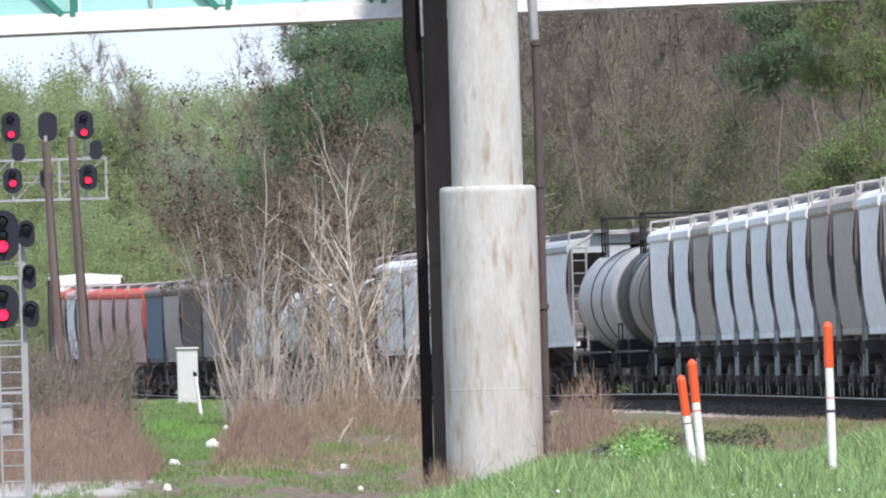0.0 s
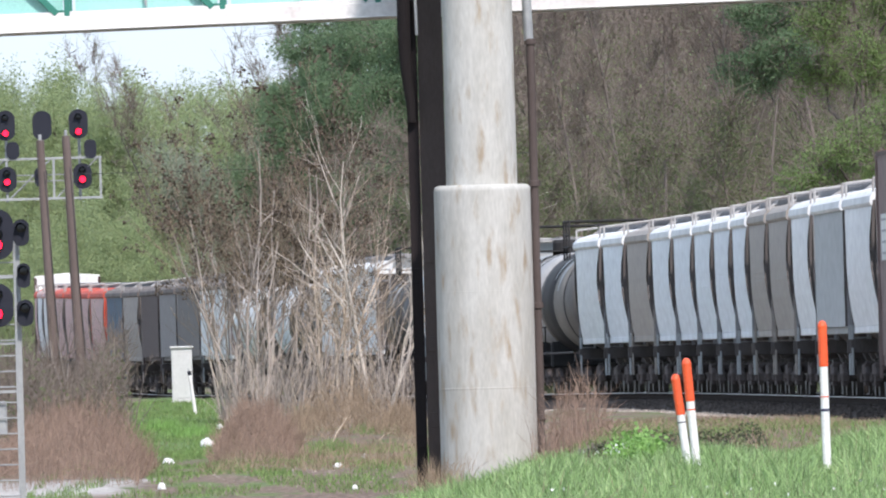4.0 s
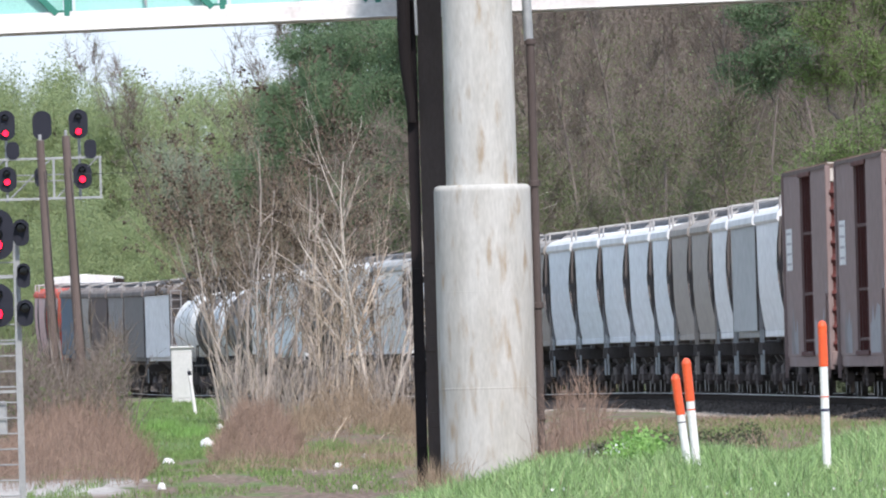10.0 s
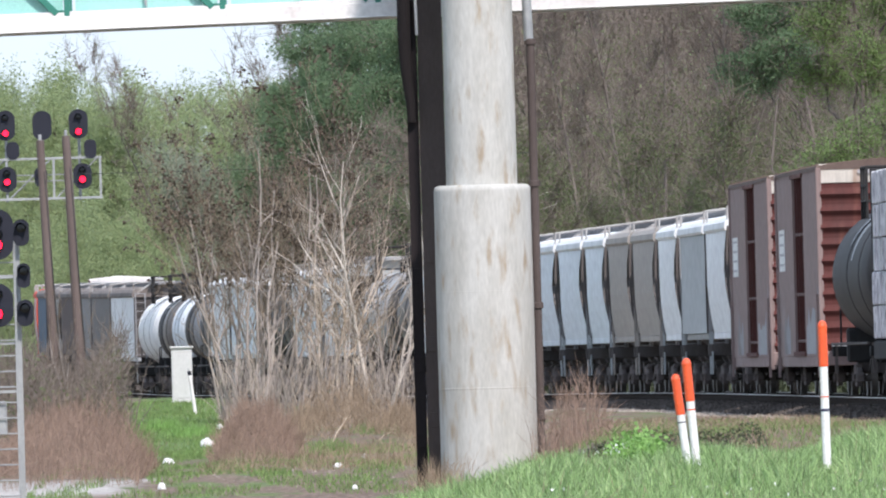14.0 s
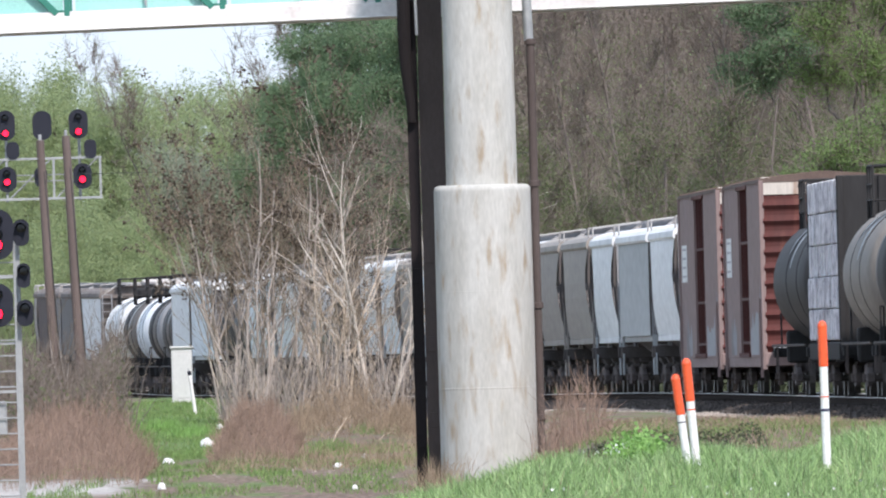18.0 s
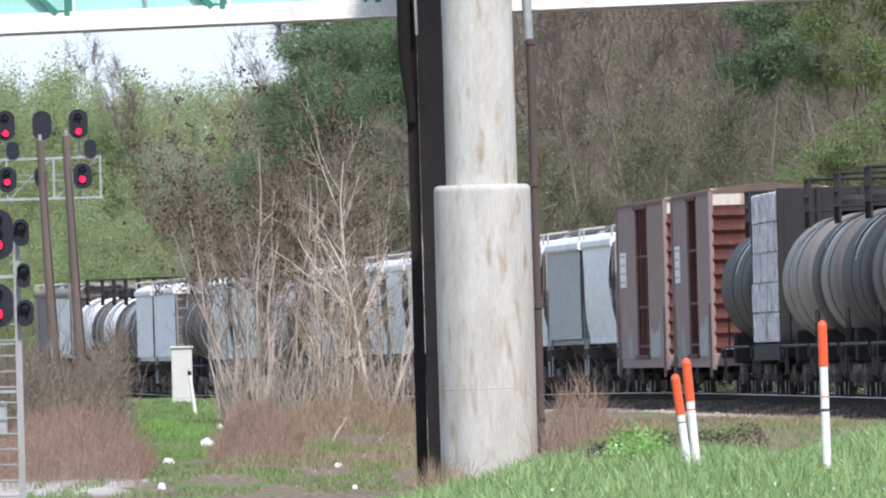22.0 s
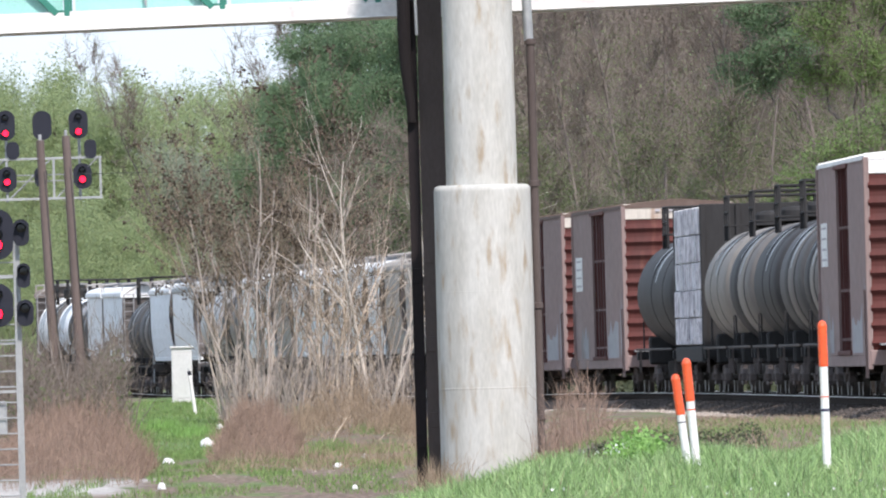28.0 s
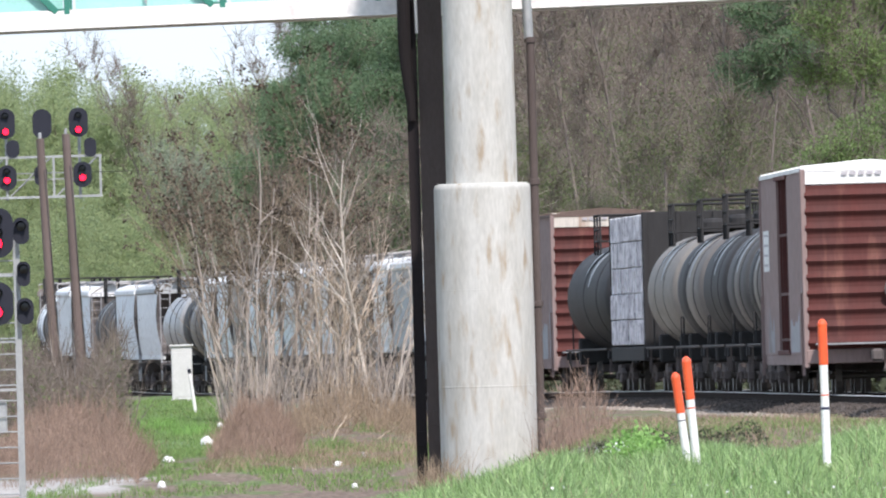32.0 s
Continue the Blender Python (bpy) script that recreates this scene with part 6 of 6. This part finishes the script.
blades("grass", 1, 60000, mound, 0.42, 0.019, "grass", "long bright green spring grass on the mound", 0.32)
blades("grass_stems", 14, 700, mound, 0.56, 0.009, "straw", "pale seeding stems among the mound grass", 0.28)
blades("grass", 17, 7000, lambda g: on(g.uniform(2.6, 8.5), g.uniform(335, 366)), 0.13, 0.012, "turf", "thin weedy grass on the bank", 0.5)
blades("dry_grass", 18, 4000, lambda g: on(g.uniform(2.6, 8.5), g.uniform(335, 366)), 0.15, 0.010, "reed", "dead weeds on the bank by the ditch", 0.5)
blades("grass", 15, 7000, lambda g: on(g.uniform(0.8, 8.0), g.uniform(288, 338)), 0.24, 0.018, "turf", "mixed grass on the back of the mound", 0.4)
blades("dry_grass", 16, 900, lambda g: on(g.uniform(2.4, 5.6), g.uniform(300, 345)), 0.40, 0.011, "straw", "dry stems leaning over the ditch", 0.5)
# leaves coloured dark to paint in the ditch's shade
g = np.random.default_rng(62)
cs = np.array([(x, y, ground_z(x, y) + 0.22 * g.random() * (0.6 + noise.noise((x * 2.2, y * 0.1, 4)))) for x, y in zip(g.uniform(1.6, 5.4, 6000), g.uniform(338, 354, 6000))])
tagged(arr("verge_weeds", leaves(cs, 0.035, g), "leaf_shade", None), "small weeds coloured for the shade in the ditch", "weeds", kind="stuff")
blades("dry_grass", 2, 5000, lambda g: on(g.uniform(0.5, 8.5), g.uniform(362, 400)), 0.16, 0.012, "straw", "dry straw-coloured grass by the ditch", 0.5)
blades("grass", 13, 3500, lambda g: on(g.uniform(1.6, 8.0), g.uniform(358, 392)), 0.13, 0.014, "turf", "short olive grass by the ditch", 0.5)
blades("dry_grass", 12, 1500, lambda g: on(g.uniform(2.2, 9.0), g.uniform(380, 425)), 0.12, 0.014, "straw", "dry straw grass below the ballast", 0.5)
def clump(x0, x1, y0, y1, seed, rag):
    """Weeds in ragged clumps: their height follows a slow noise across the clump."""
    def place(g):
        x, y = g.uniform(x0, x1) + 0.15 * g.normal(), g.uniform(y0, y1)
        edge = min(1.0, max(0.15, (x - x0) / 0.7), max(0.15, (x1 - x) / 0.7))
        return on(x, y, max(0.12, edge * (1 + rag * noise.noise((x * 1.1, seed, y * 0.05)))))
    return place


def fuzzy(x0, x1, y0, y1, top, seed, rag=0.5):
    """Places in rounded clumps of dead weeds."""
    def place(g):
        x, y = g.uniform(x0, x1), g.uniform(y0, y1)
        u = (2 * x - x0 - x1) / (x1 - x0)
        h = top * (1 - abs(u) ** 2.5) * max(0.2, 1 + rag * noise.noise((x * 1.4, seed, y * 0.06)))
        return (x, y, ground_z(x, y) + h * g.random() ** 0.7)
    return place


twig_mass("dead_weeds", 51, 9000, fuzzy(-10.2, -6.75, 440, 475, 1.35, 1), 0.34, 0.006, "reed", "reddish-brown fuzzy dead weeds beside the road", 0.8)
twig_mass("dead_weeds", 52, 5000, fuzzy(-5.7, -3.7, 480, 520, 1.25, 4), 0.32, 0.006, "reed", "reddish-brown dead weeds beside green turf", 0.8)
twig_mass("dead_weeds", 53, 4500, fuzzy(-4.6, -0.7, 520, 580, 0.9, 8, 1.2), 0.36, 0.007, "straw", "ragged straw-coloured dead weeds under the brush", 0.8)
blades("reeds", 3, 900, clump(-9.9, -6.9, 440, 475, 1, 0.6), 1.5, 0.008, "reed", "thin dead stalks beside the road", 0.22, "weeds")
blades("reeds", 4, 500, clump(-5.6, -3.9, 480, 520, 4, 0.9), 1.3, 0.008, "reed", "thin dead stalks under the brush", 0.25, "weeds")


def far_verge(g):
    s = g.uniform(-60, 330)
    p, a = on_track(s), radians(heading(s))
    u = g.uniform(4.6, 9.0)
    x, y = p.x + u * math.cos(a), p.y + u * math.sin(a)
    return (x, y, ground_z(x, y) + 1.5 * g.random() ** 0.8)


# weeds added beyond the track, dark so the gaps under the cars look shaded
g = np.random.default_rng(61)
cs = np.array([far_verge(g) for _ in range(26000)])
tagged(arr("verge_weeds", leaves(cs, 0.16, g), "leaf_shade", None), "added weeds coloured for the shade under the cars", "weeds", kind="stuff")
blades("dry_weeds", 5, 3500, lambda g: on(g.uniform(-5.6, -0.6), g.uniform(455, 520)), 0.30, 0.014, "straw", "sparse dry straw weeds", 0.45, "weeds")
blades("dry_weeds", 6, 380, lambda g: on(2.3 + 0.28 * g.normal(), g.uniform(374, 384), 0.6 + 0.5 * g.random()), 1.15, 0.010, "reed", "tall dry weeds beside the pillar", 0.3, "weeds")
twig_mass("dead_weeds", 54, 700, fuzzy(1.75, 3.0, 372, 384, 1.15, 3, 0.8), 0.3, 0.006, "reed", "reddish-brown dead weeds beside the pillar", 0.8)
def green_strip(g):
    y = g.uniform(500, 700)
    return on(g.uniform(-8.9, -5.9) - 0.0145 * (y - 560) + 0.3 * g.normal(), y)


blades("grass", 7, 12000, green_strip, 0.14, 0.018, "turf", "short green grass by the cabinet", 0.4)
def patchy(g):
    while True:
        x, y = g.uniform(-9.0, -0.3), g.uniform(425, 520)
        if noise.noise((x * 0.9, y * 0.06, 11)) > -0.05:
            return on(x, y)


stones("rubble", 73, 260, lambda g: on(g.uniform(-5.5, -0.5), g.uniform(432, 505))[:3], 0.05, "toe_stone", "pale stones and debris scattered in dry turf")
for x, y, sd in ((-8.3, 590, 23), (-7.2, 565, 24), (-2.0, 560, 25), (-3.0, 505, 26)):
    blades("grass", sd, 500, lambda g: on(x + 0.3 * g.normal(), y + 4 * g.normal()), 0.34, 0.016, "weed" if x < -5 else "turf", "rank tuft of darker green grass", 0.35)
blades("grass", 8, 15000, patchy, 0.15, 0.016, "turf", "patchy green grass beside the road", 0.4)
blades("dry_weeds", 9, 500, lambda g: on(-0.25 + 0.25 * g.normal(), g.uniform(392, 398)), 0.9, 0.012, "straw", "dry stalks at the pillar's foot", 0.4, "weeds")
rng = np.random.default_rng(21)
c = np.array([(2.48 + 0.15 * rng.normal(), 266 + 2 * rng.normal(), 0) for _ in range(3600)])
c[:, 2] = [ground_z(x, y) + 0.26 + abs(0.13 * rng.normal()) for x, y, _ in c]
c2 = np.array([(2.2 + 0.14 * rng.normal(), 264 + 1.5 * rng.normal(), 0) for _ in range(60)] + [(3.2 + 1.6 * rng.normal(), rng.uniform(196, 215), 0) for _ in range(40)])
c2[:, 2] = [ground_z(x, y) + (0.36 if y > 240 else 0.3) + 0.05 * rng.normal() for x, y, _ in c2]
tagged(arr("blossoms", leaves(c2, 0.03, rng, 1.1), "litter", None), "tiny white blossoms among the weeds and grass", "flowers", kind="stuff")
tagged(arr("weed_clump", leaves(c, 0.055, rng, 1.2), "weed", None), "low clump of broad-leaved green weeds", "weeds", kind="stuff")



def fallen_branch(x, y, dx, dz, label, seed):
    rng = np.random.default_rng(seed)
    e = new("fallen_branch")
    tagged(e, label, "branch")
    z = ground_z(x, y)
    segs, p = [], np.array([x, y, z])
    for i in range(5):
        q = np.array([x + dx * (i + 1) / 5, y + 0.6 * (i + 1) / 5, z + dz * (i + 1) / 5]) + rng.normal(size=3) * 0.02
        segs.append((*p, *q, 0.022 * (1 - 0.12 * i), 0.022 * (1 - 0.12 * (i + 1))))
        if i in (2, 3):
            arr("side_twig", sticks([(*q, *(q + np.array([0.22 * (-1) ** i, 0.1, 0.2])), 0.010, 0.004)], 4), "bark_pale", e)
        p = q
    arr("limb", sticks(segs, 6), "bark_pale", e)


fallen_branch(-3.05, 525, 0.5, 0.8, "pale dead branch leaning out of dry weeds", 1)
fallen_branch(-1.85, 535, 0.55, 0.3, "pale dead stick lying in dry weeds", 2)


# ---------------------------------------------------------------- everything that moves
def motions():
    for car, mid, half in CARS:
        walk(car, [(t, car_pose(mid, half, t)) for t in range(0, 33, 2)])
    # wheels of the cars that pass near: they roll on the rails without slipping
    turn = math.degrees(SPEED / 0.42) / 15
    for car, mid, half in CARS[-20:]:
        for part_ in car.children_recursive:
            if part_.name.startswith("wheelset"):
                y = part_.location.y
                walk(part_, [(i / 15, pose(0, y, 0.42, -turn * i)) for i in range(481)])


motions()
